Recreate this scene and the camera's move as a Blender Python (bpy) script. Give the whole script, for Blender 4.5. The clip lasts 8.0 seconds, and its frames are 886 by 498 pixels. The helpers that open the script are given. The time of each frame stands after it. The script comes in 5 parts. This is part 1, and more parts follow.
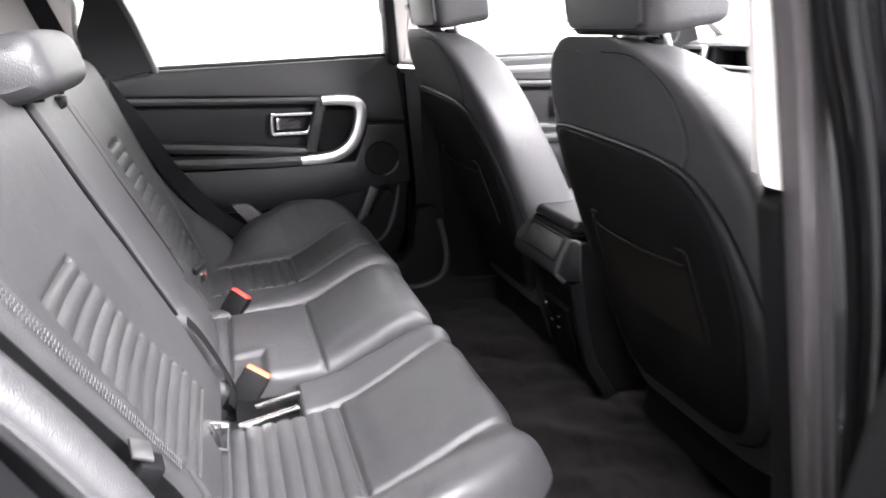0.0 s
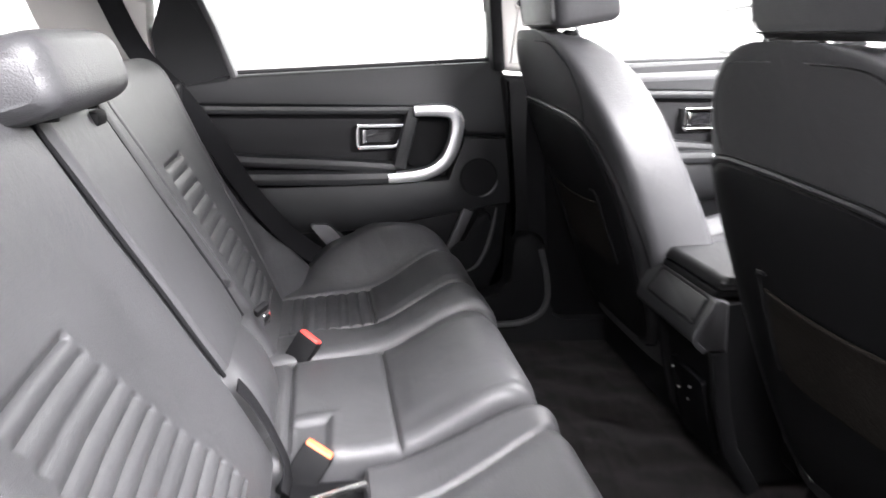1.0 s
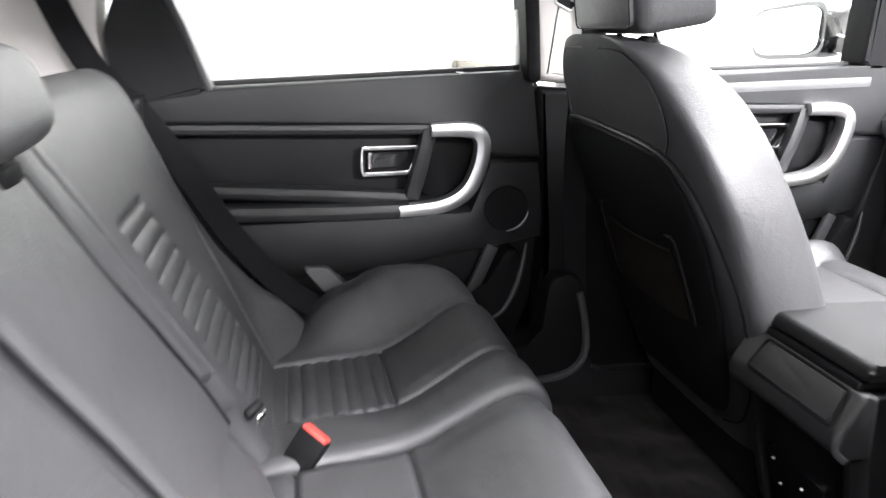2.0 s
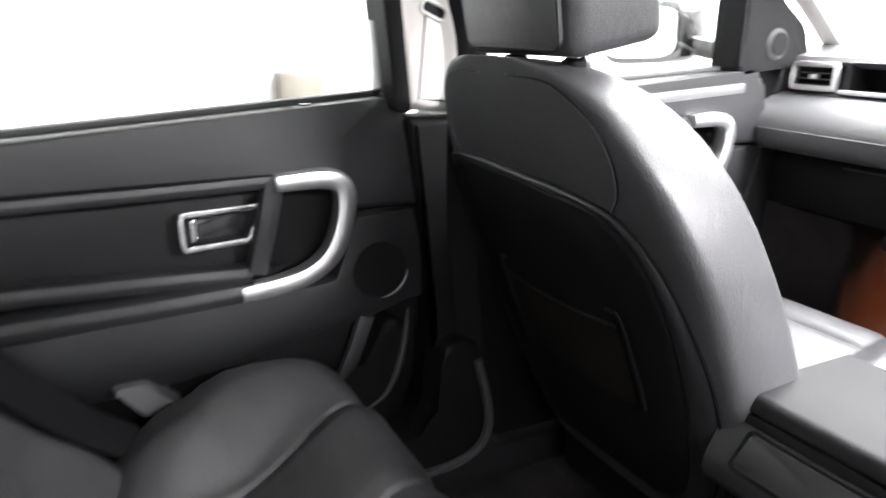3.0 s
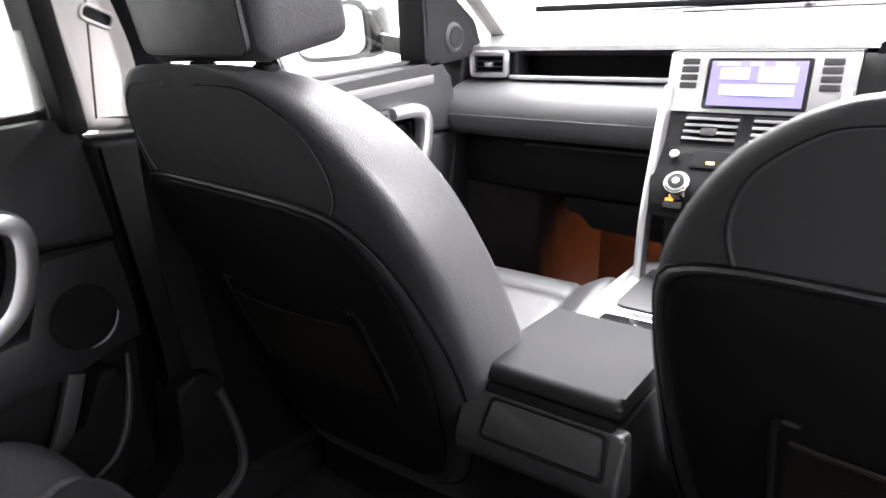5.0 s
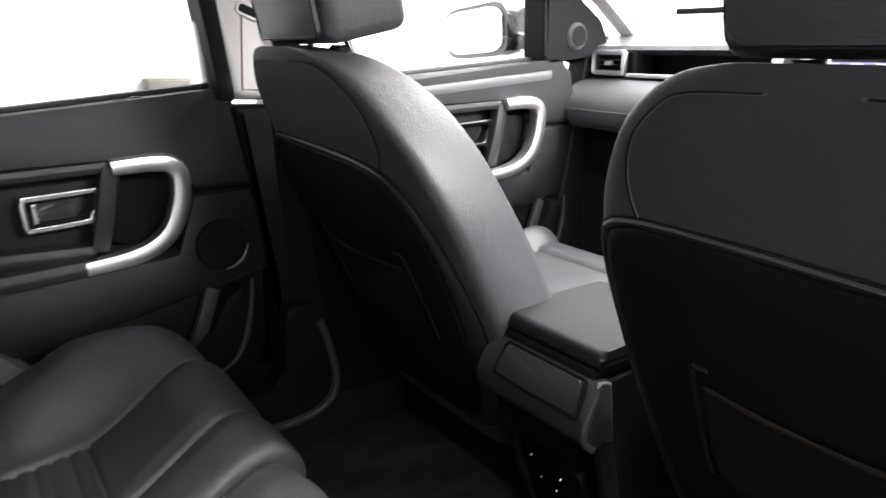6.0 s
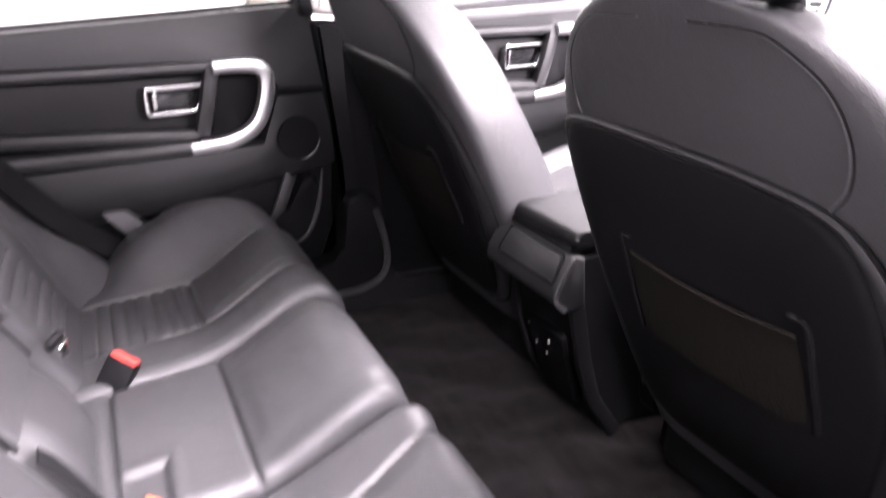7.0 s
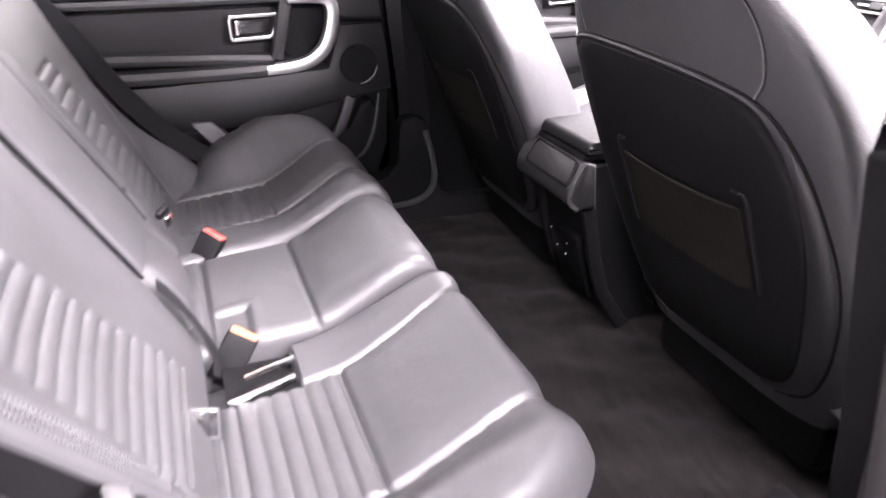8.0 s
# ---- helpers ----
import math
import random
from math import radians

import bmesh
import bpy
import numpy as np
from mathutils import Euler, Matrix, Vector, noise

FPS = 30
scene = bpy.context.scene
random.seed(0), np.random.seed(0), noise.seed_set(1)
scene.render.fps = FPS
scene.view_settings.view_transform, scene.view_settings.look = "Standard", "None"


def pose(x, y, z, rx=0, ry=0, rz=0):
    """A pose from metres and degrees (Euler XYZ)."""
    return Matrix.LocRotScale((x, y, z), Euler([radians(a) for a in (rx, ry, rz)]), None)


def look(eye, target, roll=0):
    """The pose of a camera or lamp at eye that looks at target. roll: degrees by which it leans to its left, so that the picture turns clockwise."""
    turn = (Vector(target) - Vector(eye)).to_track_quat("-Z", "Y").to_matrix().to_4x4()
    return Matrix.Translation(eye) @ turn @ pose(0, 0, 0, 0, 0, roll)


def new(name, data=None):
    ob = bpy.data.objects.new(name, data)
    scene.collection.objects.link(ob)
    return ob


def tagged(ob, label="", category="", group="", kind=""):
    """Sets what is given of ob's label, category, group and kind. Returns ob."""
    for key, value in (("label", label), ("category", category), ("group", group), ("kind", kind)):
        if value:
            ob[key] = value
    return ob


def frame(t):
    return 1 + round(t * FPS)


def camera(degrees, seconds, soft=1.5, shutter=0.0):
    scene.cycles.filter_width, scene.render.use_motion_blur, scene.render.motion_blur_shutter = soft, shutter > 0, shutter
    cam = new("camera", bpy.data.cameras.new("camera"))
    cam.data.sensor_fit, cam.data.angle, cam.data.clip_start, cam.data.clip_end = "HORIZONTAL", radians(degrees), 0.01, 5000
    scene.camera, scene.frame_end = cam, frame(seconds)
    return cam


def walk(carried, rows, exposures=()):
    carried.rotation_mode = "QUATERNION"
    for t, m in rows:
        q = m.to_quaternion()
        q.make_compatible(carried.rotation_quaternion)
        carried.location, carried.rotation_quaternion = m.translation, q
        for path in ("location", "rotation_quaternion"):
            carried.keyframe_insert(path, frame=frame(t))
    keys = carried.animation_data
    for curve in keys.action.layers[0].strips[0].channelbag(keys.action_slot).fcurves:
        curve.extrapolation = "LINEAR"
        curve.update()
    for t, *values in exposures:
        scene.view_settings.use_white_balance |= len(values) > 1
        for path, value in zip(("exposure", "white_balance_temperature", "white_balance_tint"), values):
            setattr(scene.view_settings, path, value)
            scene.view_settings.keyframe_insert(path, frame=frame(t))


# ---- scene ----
cam = camera(66.7, 8.0, shutter=0.7)
PATH = [
    (0, (-0.103, -1.257, 1.393), (0.511, 0.554, 0.807), 2.5),
    (0.5, (-0.074, -1.134, 1.4), (0.414, 0.711, 0.801), 2.6),
    (1, (-0.057, -0.992, 1.397), (0.305, 0.882, 0.801), 2.9),
    (1.2, (-0.083, -0.926, 1.413), (0.284, 0.942, 0.8), 4.0),
    (2.3, (-0.11, -0.561, 1.408), (0.422, 1.272, 0.808), 2.1),
    (2.5, (-0.094, -0.489, 1.414), (0.555, 1.306, 0.817), 2.3),
    (3, (-0.086, -0.32, 1.439), (0.84, 1.35, 0.846), 1.8),
    (3.5, (-0.074, -0.2, 1.458), (1.159, 1.26, 0.869), 0.7),
    (4, (-0.057, -0.159, 1.459), (1.431, 1.041, 0.874), -0.4),
    (4.5, (-0.065, -0.222, 1.444), (1.493, 0.887, 0.859), -1.0),
    (4.7, (-0.07, -0.245, 1.443), (1.493, 0.857, 0.856), -1.1),
    (5.8, (-0.034, -0.524, 1.423), (1.156, 0.976, 0.846), -0.1),
    (6, (-0.032, -0.569, 1.418), (1.092, 0.985, 0.85), 0.2),
    (6.5, (-0.042, -0.695, 1.421), (0.951, 0.94, 0.834), 0.8),
    (7, (-0.056, -0.838, 1.424), (0.8, 0.802, 0.662), 1.7),
    (7.5, (-0.07, -0.927, 1.419), (0.682, 0.695, 0.523), 2.1),
    (8, (-0.105, -1.065, 1.421), (0.568, 0.591, 0.525), 1.7),
]
EXPOSURES = [(0.0, -0.08, 6500, 16), (1.2, 0.05, 6450, 14), (2.5, -0.02, 6450, 12), (3.5, 0.1, 6450, 12), (4.5, -0.18, 6450, 13), (6.0, -0.75, 6500, 15), (6.5, -0.3, 6550, 18), (7.0, 0.38, 6600, 28), (7.5, 0.72, 6600, 28), (8.0, 0.74, 6600, 27)]
walk(cam, [(t, look(eye, target, roll)) for t, eye, target, roll in PATH], EXPOSURES)
# ======== world and lamps ========
world = bpy.data.worlds.new("world")
scene.world = world
world.use_nodes = True
world.node_tree.nodes["Background"].inputs[0].default_value = (1.0, 1.0, 1.0, 1)
world.node_tree.nodes["Background"].inputs[1].default_value = 0.3


def area(name, m, w, h, power, color=(1, 1, 1)):
    data = bpy.data.lights.new(name, "AREA")
    data.shape, data.size, data.size_y, data.energy, data.color = "RECTANGLE", w, h, power, color
    ob = new(name, data)
    ob.matrix_basis = m
    return ob


# Unseen fill lamps added under the ceiling, each placed to brighten part of the cabin.
for cx, cy, lx, ly, watts in ((2.6, 0.35, 2.6, 2.4, 1150), (0.30, -2.1, 2.6, 0.8, 700), (1.75, -2.7, 1.8, 0.6, 420), (2.5, -4.4, 2.6, 0.8, 3500), (-1.3, -5.3, 2.6, 0.8, 420), (-3.4, 0.2, 0.8, 2.4, 450)):
    area("fill_lamp", pose(cx, cy, 3.3), lx, ly, watts)
# The amber footwell lamp under the glove box.
area("footwell_lamp", pose(1.55, 0.21, 1.055, 0, -8, 0), 0.12, 0.08, 11.0, (1.0, 0.27, 0.09))


# ======== materials ========
def material(name, color, rough=0.5, metal=0.0, grain=0.0, scale=400.0, vary=0.12, coat=0.0, cells=False, spec=0.5, blotch=6.0, crease=0.0):
    m = bpy.data.materials.new(name)
    m.use_nodes = True
    nt = m.node_tree
    b = nt.nodes["Principled BSDF"]
    b.inputs["Roughness"].default_value, b.inputs["Metallic"].default_value = rough, metal
    b.inputs["Coat Weight"].default_value = coat
    b.inputs["Specular IOR Level"].default_value = spec
    co = nt.nodes.new("ShaderNodeTexCoord")
    n = nt.nodes.new("ShaderNodeTexNoise")
    n.inputs["Scale"].default_value, n.inputs["Detail"].default_value = blotch, 5
    nt.links.new(co.outputs["Object"], n.inputs["Vector"])
    ramp = nt.nodes.new("ShaderNodeValToRGB")
    lo, hi = [max(0, c * (1 - vary)) for c in color], [min(1, c * (1 + vary)) for c in color]
    ramp.color_ramp.elements[0].color, ramp.color_ramp.elements[1].color = (*lo, 1), (*hi, 1)
    ramp.color_ramp.elements[0].position, ramp.color_ramp.elements[1].position = 0.3, 0.7
    nt.links.new(n.outputs["Fac"], ramp.inputs["Fac"])
    nt.links.new(ramp.outputs["Color"], b.inputs["Base Color"])
    rr = nt.nodes.new("ShaderNodeMapRange")
    rr.inputs["To Min"].default_value, rr.inputs["To Max"].default_value = rough * 0.88, min(1, rough * 1.12)
    nt.links.new(n.outputs["Fac"], rr.inputs["Value"])
    nt.links.new(rr.outputs["Result"], b.inputs["Roughness"])
    if grain:
        g = nt.nodes.new("ShaderNodeTexVoronoi" if cells else "ShaderNodeTexNoise")
        g.inputs["Scale"].default_value = scale
        nt.links.new(co.outputs["Object"], g.inputs["Vector"])
        bump = nt.nodes.new("ShaderNodeBump")
        bump.inputs["Strength"].default_value, bump.inputs["Distance"].default_value = grain, 0.001
        nt.links.new(g.outputs["Distance" if cells else "Fac"], bump.inputs["Height"])
        nt.links.new(bump.outputs["Normal"], b.inputs["Normal"])
        if crease:
            w = nt.nodes.new("ShaderNodeTexNoise")
            w.inputs["Scale"].default_value, w.inputs["Detail"].default_value, w.inputs["Distortion"].default_value = 26, 4, 1.2
            soft = nt.nodes.new("ShaderNodeBump")
            soft.inputs["Strength"].default_value, soft.inputs["Distance"].default_value = crease, 0.004
            nt.links.new(co.outputs["Object"], w.inputs["Vector"])
            nt.links.new(w.outputs["Fac"], soft.inputs["Height"])
            nt.links.new(soft.outputs["Normal"], bump.inputs["Normal"])
    return m


def glow(name, color, strength):
    m = bpy.data.materials.new(name)
    m.use_nodes = True
    b = m.node_tree.nodes["Principled BSDF"]
    b.inputs["Base Color"].default_value = (*color, 1)
    b.inputs["Emission Color"].default_value = (*color, 1)
    b.inputs["Emission Strength"].default_value = strength
    return m


def carpet():
    """Cut pile brushed into streaks, charcoal with a brown cast."""
    m = bpy.data.materials.new("carpet")
    m.use_nodes = True
    nt = m.node_tree
    b = nt.nodes["Principled BSDF"]
    b.inputs["Roughness"].default_value, b.inputs["Specular IOR Level"].default_value = 0.95, 0.08
    b.inputs["Sheen Weight"].default_value, b.inputs["Sheen Roughness"].default_value = 0.06, 0.5
    co = nt.nodes.new("ShaderNodeTexCoord")
    turn = nt.nodes.new("ShaderNodeMapping")
    turn.inputs["Rotation"].default_value = (0, 0, radians(-12))
    turn.inputs["Scale"].default_value = (46.0, 10.0, 10.0)
    streak, tuft = nt.nodes.new("ShaderNodeTexNoise"), nt.nodes.new("ShaderNodeTexNoise")
    streak.inputs["Scale"].default_value, streak.inputs["Detail"].default_value, streak.inputs["Distortion"].default_value = 1.0, 6, 0.6
    tuft.inputs["Scale"].default_value, tuft.inputs["Detail"].default_value = 650, 2
    ramp = nt.nodes.new("ShaderNodeValToRGB")
    ramp.color_ramp.elements[0].position, ramp.color_ramp.elements[1].position = 0.30, 0.74
    ramp.color_ramp.elements[0].color, ramp.color_ramp.elements[1].color = (0.010, 0.0086, 0.0090, 1), (0.030, 0.025, 0.026, 1)
    mix = nt.nodes.new("ShaderNodeMix")
    mix.data_type, mix.blend_type = "RGBA", "MULTIPLY"
    mix.inputs["Factor"].default_value = 0.6
    bump = nt.nodes.new("ShaderNodeBump")
    bump.inputs["Strength"].default_value, bump.inputs["Distance"].default_value = 0.9, 0.002
    nt.links.new(co.outputs["Object"], turn.inputs["Vector"])
    nt.links.new(turn.outputs["Vector"], streak.inputs["Vector"])
    nt.links.new(co.outputs["Object"], tuft.inputs["Vector"])
    nt.links.new(streak.outputs["Fac"], ramp.inputs["Fac"])
    nt.links.new(ramp.outputs["Color"], mix.inputs["A"])
    nt.links.new(tuft.outputs["Fac"], mix.inputs["B"])
    nt.links.new(mix.outputs["Result"], b.inputs["Base Color"])
    nt.links.new(tuft.outputs["Fac"], bump.inputs["Height"])
    nt.links.new(bump.outputs["Normal"], b.inputs["Normal"])
    return m


LEATHER = material("leather", (0.034, 0.034, 0.0362), 0.46, spec=0.5, grain=0.3, scale=520, cells=True, crease=0.22)
BAND = material("band_leather", (0.015, 0.015, 0.0165), 0.50, spec=0.5, grain=0.25, scale=700, cells=True)
VINYL = material("soft_vinyl", (0.014, 0.0143, 0.0155), 0.46, spec=0.38, grain=0.3, scale=800, cells=True)
PLASTIC = material("grained_plastic", (0.007, 0.007, 0.008), 0.55, spec=0.22, grain=0.25, scale=900)
PANEL = material("seat_back_plastic", (0.0052, 0.0052, 0.0058), 0.6, spec=0.11, grain=0.2, scale=900)
FLAP = material("console_plastic", (0.013, 0.013, 0.014), 0.42, grain=0.2, scale=900)
GREYPL = material("grey_plastic", (0.026, 0.026, 0.028), 0.5, grain=0.15, scale=900)
LIDVINYL = material("lid_vinyl", (0.009, 0.0092, 0.010), 0.60, grain=0.3, scale=800, cells=True, spec=0.16)
# Dark skin lightened: light from the windscreen is put into its colour.
LIT_DASHPAD = material("lit_dashboard_skin", (0.085, 0.085, 0.088), 0.34, grain=0.3, scale=900, cells=True)
TAB = material("light_grey_plastic", (0.09, 0.09, 0.095), 0.45, grain=0.15, scale=900)
# A lighter grey for the rims of the sill trim and door pocket
RIMGREY = material("rim_grey_plastic", (0.032, 0.032, 0.034), 0.42, grain=0.15, scale=900)
STITCH = material("dark_stitching", (0.055, 0.055, 0.058), 0.7)
GLOSS = material("gloss_black", (0.012, 0.012, 0.013), 0.12, coat=0.6)
PAINT = material("black_paint", (0.0035, 0.0035, 0.0042), 0.14, coat=0.3, spec=0.25, vary=0.05)
SEAL = material("grey_rubber", (0.040, 0.037, 0.039), 0.6, grain=0.2, scale=300)
RUBBER = material("rubber_seal", (0.016, 0.016, 0.017), 0.6, grain=0.15, scale=300)
CARPET = carpet()
SILVER = material("satin_silver", (0.78, 0.78, 0.79), 0.36, metal=1.0, vary=0.04)
CHROME = material("chrome", (0.8, 0.8, 0.8), 0.12, metal=1.0, vary=0.03)
STEEL = material("pressed_steel", (0.22, 0.22, 0.23), 0.42, metal=1.0)
TRIM = material("pale_pillar_trim", (0.56, 0.54, 0.52), 0.6, grain=0.1, scale=600, vary=0.04)
LINER = material("headliner_cloth", (0.50, 0.49, 0.47), 0.9, grain=0.3, scale=900, vary=0.05)
WEBBING = material("belt_webbing", (0.006, 0.006, 0.0068), 0.9, spec=0.1, grain=0.5, scale=1200)
MESHNET = material("elastic_net", (0.0088, 0.0073, 0.0061), 0.8, spec=0.12, grain=0.8, scale=230, cells=True)
THREAD = material("grey_thread", (0.10, 0.10, 0.105), 0.7)
ORANGE = material("orange_plastic", (0.78, 0.15, 0.055), 0.5, vary=0.05)
RED = material("red_plastic", (0.75, 0.06, 0.05), 0.4, vary=0.05)
WHITEWALL = material("white_painted_wall", (0.80, 0.80, 0.78), 0.75, grain=0.3, scale=60, vary=0.03, blotch=1.5)
GREYWALL = material("dark_painted_wall", (0.065, 0.065, 0.07), 0.8, grain=0.3, scale=60, vary=0.05, blotch=1.5)
CONCRETE = material("painted_concrete", (0.20, 0.20, 0.20), 0.5, grain=0.4, scale=40, vary=0.15, blotch=2.0)
TAUPE = material("taupe_metal", (0.10, 0.088, 0.070), 0.5)
TAG = material("white_tag", (0.75, 0.75, 0.73), 0.6)
SCREEN = glow("screen_glow", (0.26, 0.23, 0.48), 0.28)
SCREENLIGHT = glow("screen_tile", (0.7, 0.7, 0.85), 0.5)
CLIMATE = material("satin_black", (0.0035, 0.0035, 0.004), 0.45, spec=0.04, vary=0.05)
AMBERLED = glow("amber_telltale", (1.0, 0.50, 0.08), 1.6)
MIRRORGLASS = material("mirror_glass", (0.92, 0.92, 0.92), 0.02, metal=1.0, vary=0.0)


def glass():
    m = bpy.data.materials.new("window_glass")
    m.use_nodes = True
    nt = m.node_tree
    out = nt.nodes["Material Output"]
    clear, gloss, mix, fres = [nt.nodes.new("ShaderNode" + k) for k in ("BsdfTransparent", "BsdfGlossy", "MixShader", "Fresnel")]
    clear.inputs["Color"].default_value = (0.93, 0.95, 0.94, 1)
    gloss.inputs["Roughness"].default_value = 0.02
    fres.inputs["IOR"].default_value = 1.45
    nt.links.new(fres.outputs[0], mix.inputs[0])
    nt.links.new(clear.outputs[0], mix.inputs[1])
    nt.links.new(gloss.outputs[0], mix.inputs[2])
    nt.links.new(mix.outputs[0], out.inputs["Surface"])
    return m


GLASS = glass()

# ======== building helpers ========
BASES = {}


def thing(name, base, label, category, group="", kind="", shift=(0, 0, 0)):
    """An Empty at a thing's base; its parts are built in world coordinates and carried along by shift."""
    ob = new(name)
    ob.empty_display_size = 0.05
    ob.matrix_basis = Matrix.Translation(Vector(base) + Vector(shift))
    BASES[ob.name] = Vector(base)
    return tagged(ob, label, category, group, kind)


def part(name, bm, mat, parent=None, label="", sharp=40):
    me = bpy.data.meshes.new(name)
    bmesh.ops.recalc_face_normals(bm, faces=bm.faces)
    bm.to_mesh(me)
    bm.free()
    me.materials.append(mat)
    me.polygons.foreach_set("use_smooth", [True] * len(me.polygons))
    me.set_sharp_from_angle(angle=radians(sharp))
    ob = new(name, me)
    if parent:
        ob.parent = parent
        ob.matrix_parent_inverse = Matrix.Translation(-BASES[parent.name])
    BASES[ob.name] = BASES[parent.name] * 0 if parent else Vector((0, 0, 0))
    if label:
        ob["label"] = label
    return ob


def spline(pts, n):
    """n points, evenly spaced, on a smooth line through pts."""
    p = np.array(pts, float)
    p = np.vstack([2 * p[0] - p[1], p, 2 * p[-1] - p[-2]])
    out = []
    for i in range(1, len(p) - 2):
        for k in range(24):
            t = k / 24
            out.append(0.5 * (2 * p[i] + (p[i + 1] - p[i - 1]) * t + (2 * p[i - 1] - 5 * p[i] + 4 * p[i + 1] - p[i + 2]) * t * t
                              + (3 * p[i] - p[i - 1] - 3 * p[i + 1] + p[i + 2]) * t ** 3))
    out.append(p[-2])
    out = np.array(out)
    run = np.concatenate([[0], np.cumsum(np.linalg.norm(np.diff(out, axis=0), axis=1))])
    at = np.linspace(0, run[-1], n)
    return np.stack([np.interp(at, run, out[:, k]) for k in range(out.shape[1])], 1)


def loft(loops, closed=True, caps=True):
    bm = bmesh.new()
    rows = [[bm.verts.new(v) for v in loop] for loop in loops]
    n = len(rows[0])
    for a, b in zip(rows, rows[1:]):
        for i in range(n if closed else n - 1):
            j = (i + 1) % n
            bm.faces.new((a[i], a[j], b[j], b[i]))
    if caps and closed:
        bm.faces.new(rows[0][::-1])
        bm.faces.new(rows[-1])
    return bm


def box(x0, x1, y0, y1, z0, z1, r=0.0, segs=2):
    bm = bmesh.new()
    bmesh.ops.create_cube(bm, size=1)
    for v in bm.verts:
        v.co = Vector(((x0 + x1) / 2 + v.co.x * (x1 - x0), (y0 + y1) / 2 + v.co.y * (y1 - y0), (z0 + z1) / 2 + v.co.z * (z1 - z0)))
    if r:
        bmesh.ops.bevel(bm, geom=bm.edges[:], offset=r, segments=segs, profile=0.5, affect="EDGES")
    return bm


def moved(bm, m):
    bmesh.ops.transform(bm, matrix=m, verts=bm.verts)
    return bm


def join(*parts_):
    """Several closed pieces of one part in one bmesh."""
    out = bmesh.new()
    for bm in parts_:
        me = bpy.data.meshes.new("tmp")
        bm.to_mesh(me)
        bm.free()
        out.from_mesh(me)
        bpy.data.meshes.remove(me)
    return out


def slab(pts, y0, y1, r=0.0, segs=3, axis="y"):
    """A plate from an outline: (x, z) at y0 to y1, or (y, z) at x0 to x1, or (x, y) at z0 to z1, with its first face's rim rounded."""
    def place(a, b, c):
        return {"y": (a, c, b), "x": (c, a, b), "z": (a, b, c)}[axis]
    bm = bmesh.new()
    front = [bm.verts.new(place(a, b, y0)) for a, b in pts]
    back = [bm.verts.new(place(a, b, y1)) for a, b in pts]
    n = len(pts)
    f = bm.faces.new(front)
    bm.faces.new(back[::-1])
    for i in range(n):
        bm.faces.new((front[i], back[i], back[(i + 1) % n], front[(i + 1) % n]))
    if r:
        bmesh.ops.bevel(bm, geom=list(f.edges), offset=r, segments=segs, profile=0.5, affect="EDGES")
    return bm


def rounded(pts, r, n=5):
    """An outline with its corners rounded."""
    out = []
    m = len(pts)
    for i in range(m):
        p, a, b = Vector(pts[i]), Vector(pts[i - 1]), Vector(pts[(i + 1) % m])
        rr = r[i] if isinstance(r, (list, tuple)) else r
        if rr <= 0:
            out.append(tuple(p))
            continue
        u, v = (a - p), (b - p)
        k = min(rr, 0.45 * u.length, 0.45 * v.length)
        s, e = p + u.normalized() * k, p + v.normalized() * k
        for q in range(n + 1):
            t = q / n
            out.append(tuple(s * (1 - t) ** 2 + p * 2 * t * (1 - t) + e * t * t))
    return out


def sweep(path, profile, up=(0, 0, 1), caps=True, closed=False, scales=None):
    """A profile of (side, up) pairs carried along a path."""
    path = [Vector(p) for p in path]
    up = Vector(up)
    loops = []
    n = len(path)
    for i, p in enumerate(path):
        a = path[(i - 1) % n] if (closed or i) else p
        b = path[(i + 1) % n] if (closed or i < n - 1) else p
        t = (b - a).normalized()
        side = t.cross(up).normalized()
        top = side.cross(t).normalized()
        k = scales[i] if scales is not None else 1
        loops.append([p + side * (a_ * k) + top * (b_ * k) for a_, b_ in profile])
    if closed:
        loops.append(loops[0])
        bm = loft(loops, True, False)
        bmesh.ops.remove_doubles(bm, verts=bm.verts, dist=1e-6)
        return bm
    return loft(loops, True, caps)


def ring(r, n=10, ry=None):
    return [(r * math.cos(2 * math.pi * k / n), (ry or r) * math.sin(2 * math.pi * k / n)) for k in range(n)]


def strip(w, h, r=0.3):
    """A flat rounded profile."""
    return rounded([(-w / 2, -h / 2), (w / 2, -h / 2), (w / 2, h / 2), (-w / 2, h / 2)], min(w, h) * r, 2)


def disc(center, axis, r, depth, segs=32, bevel=0.0):
    bm = bmesh.new()
    bmesh.ops.create_cone(bm, cap_ends=True, segments=segs, radius1=r, radius2=r, depth=depth)
    if bevel:
        rim = [e for e in bm.edges if all(abs(v.co.z - depth / 2) < 1e-6 for v in e.verts)]
        bmesh.ops.bevel(bm, geom=rim, offset=bevel, segments=3, affect="EDGES")
    return moved(bm, Matrix.Translation(center) @ Vector(axis).to_track_quat("Z", "Y").to_matrix().to_4x4())


def annulus(center, axis, r, tube, segs=36, flat=1.0):
    pts = [(r * math.cos(2 * math.pi * k / segs), r * math.sin(2 * math.pi * k / segs), 0) for k in range(segs)]
    bm = sweep(pts, ring(tube, 8, tube * flat), (0, 0, 1), closed=True)
    return moved(bm, Matrix.Translation(center) @ Vector(axis).to_track_quat("Z", "Y").to_matrix().to_4x4())


def groove(d, w, depth):
    """A seam's dip: d from the seam, its half width and depth."""
    return -depth * math.exp(-(d / w) ** 2)


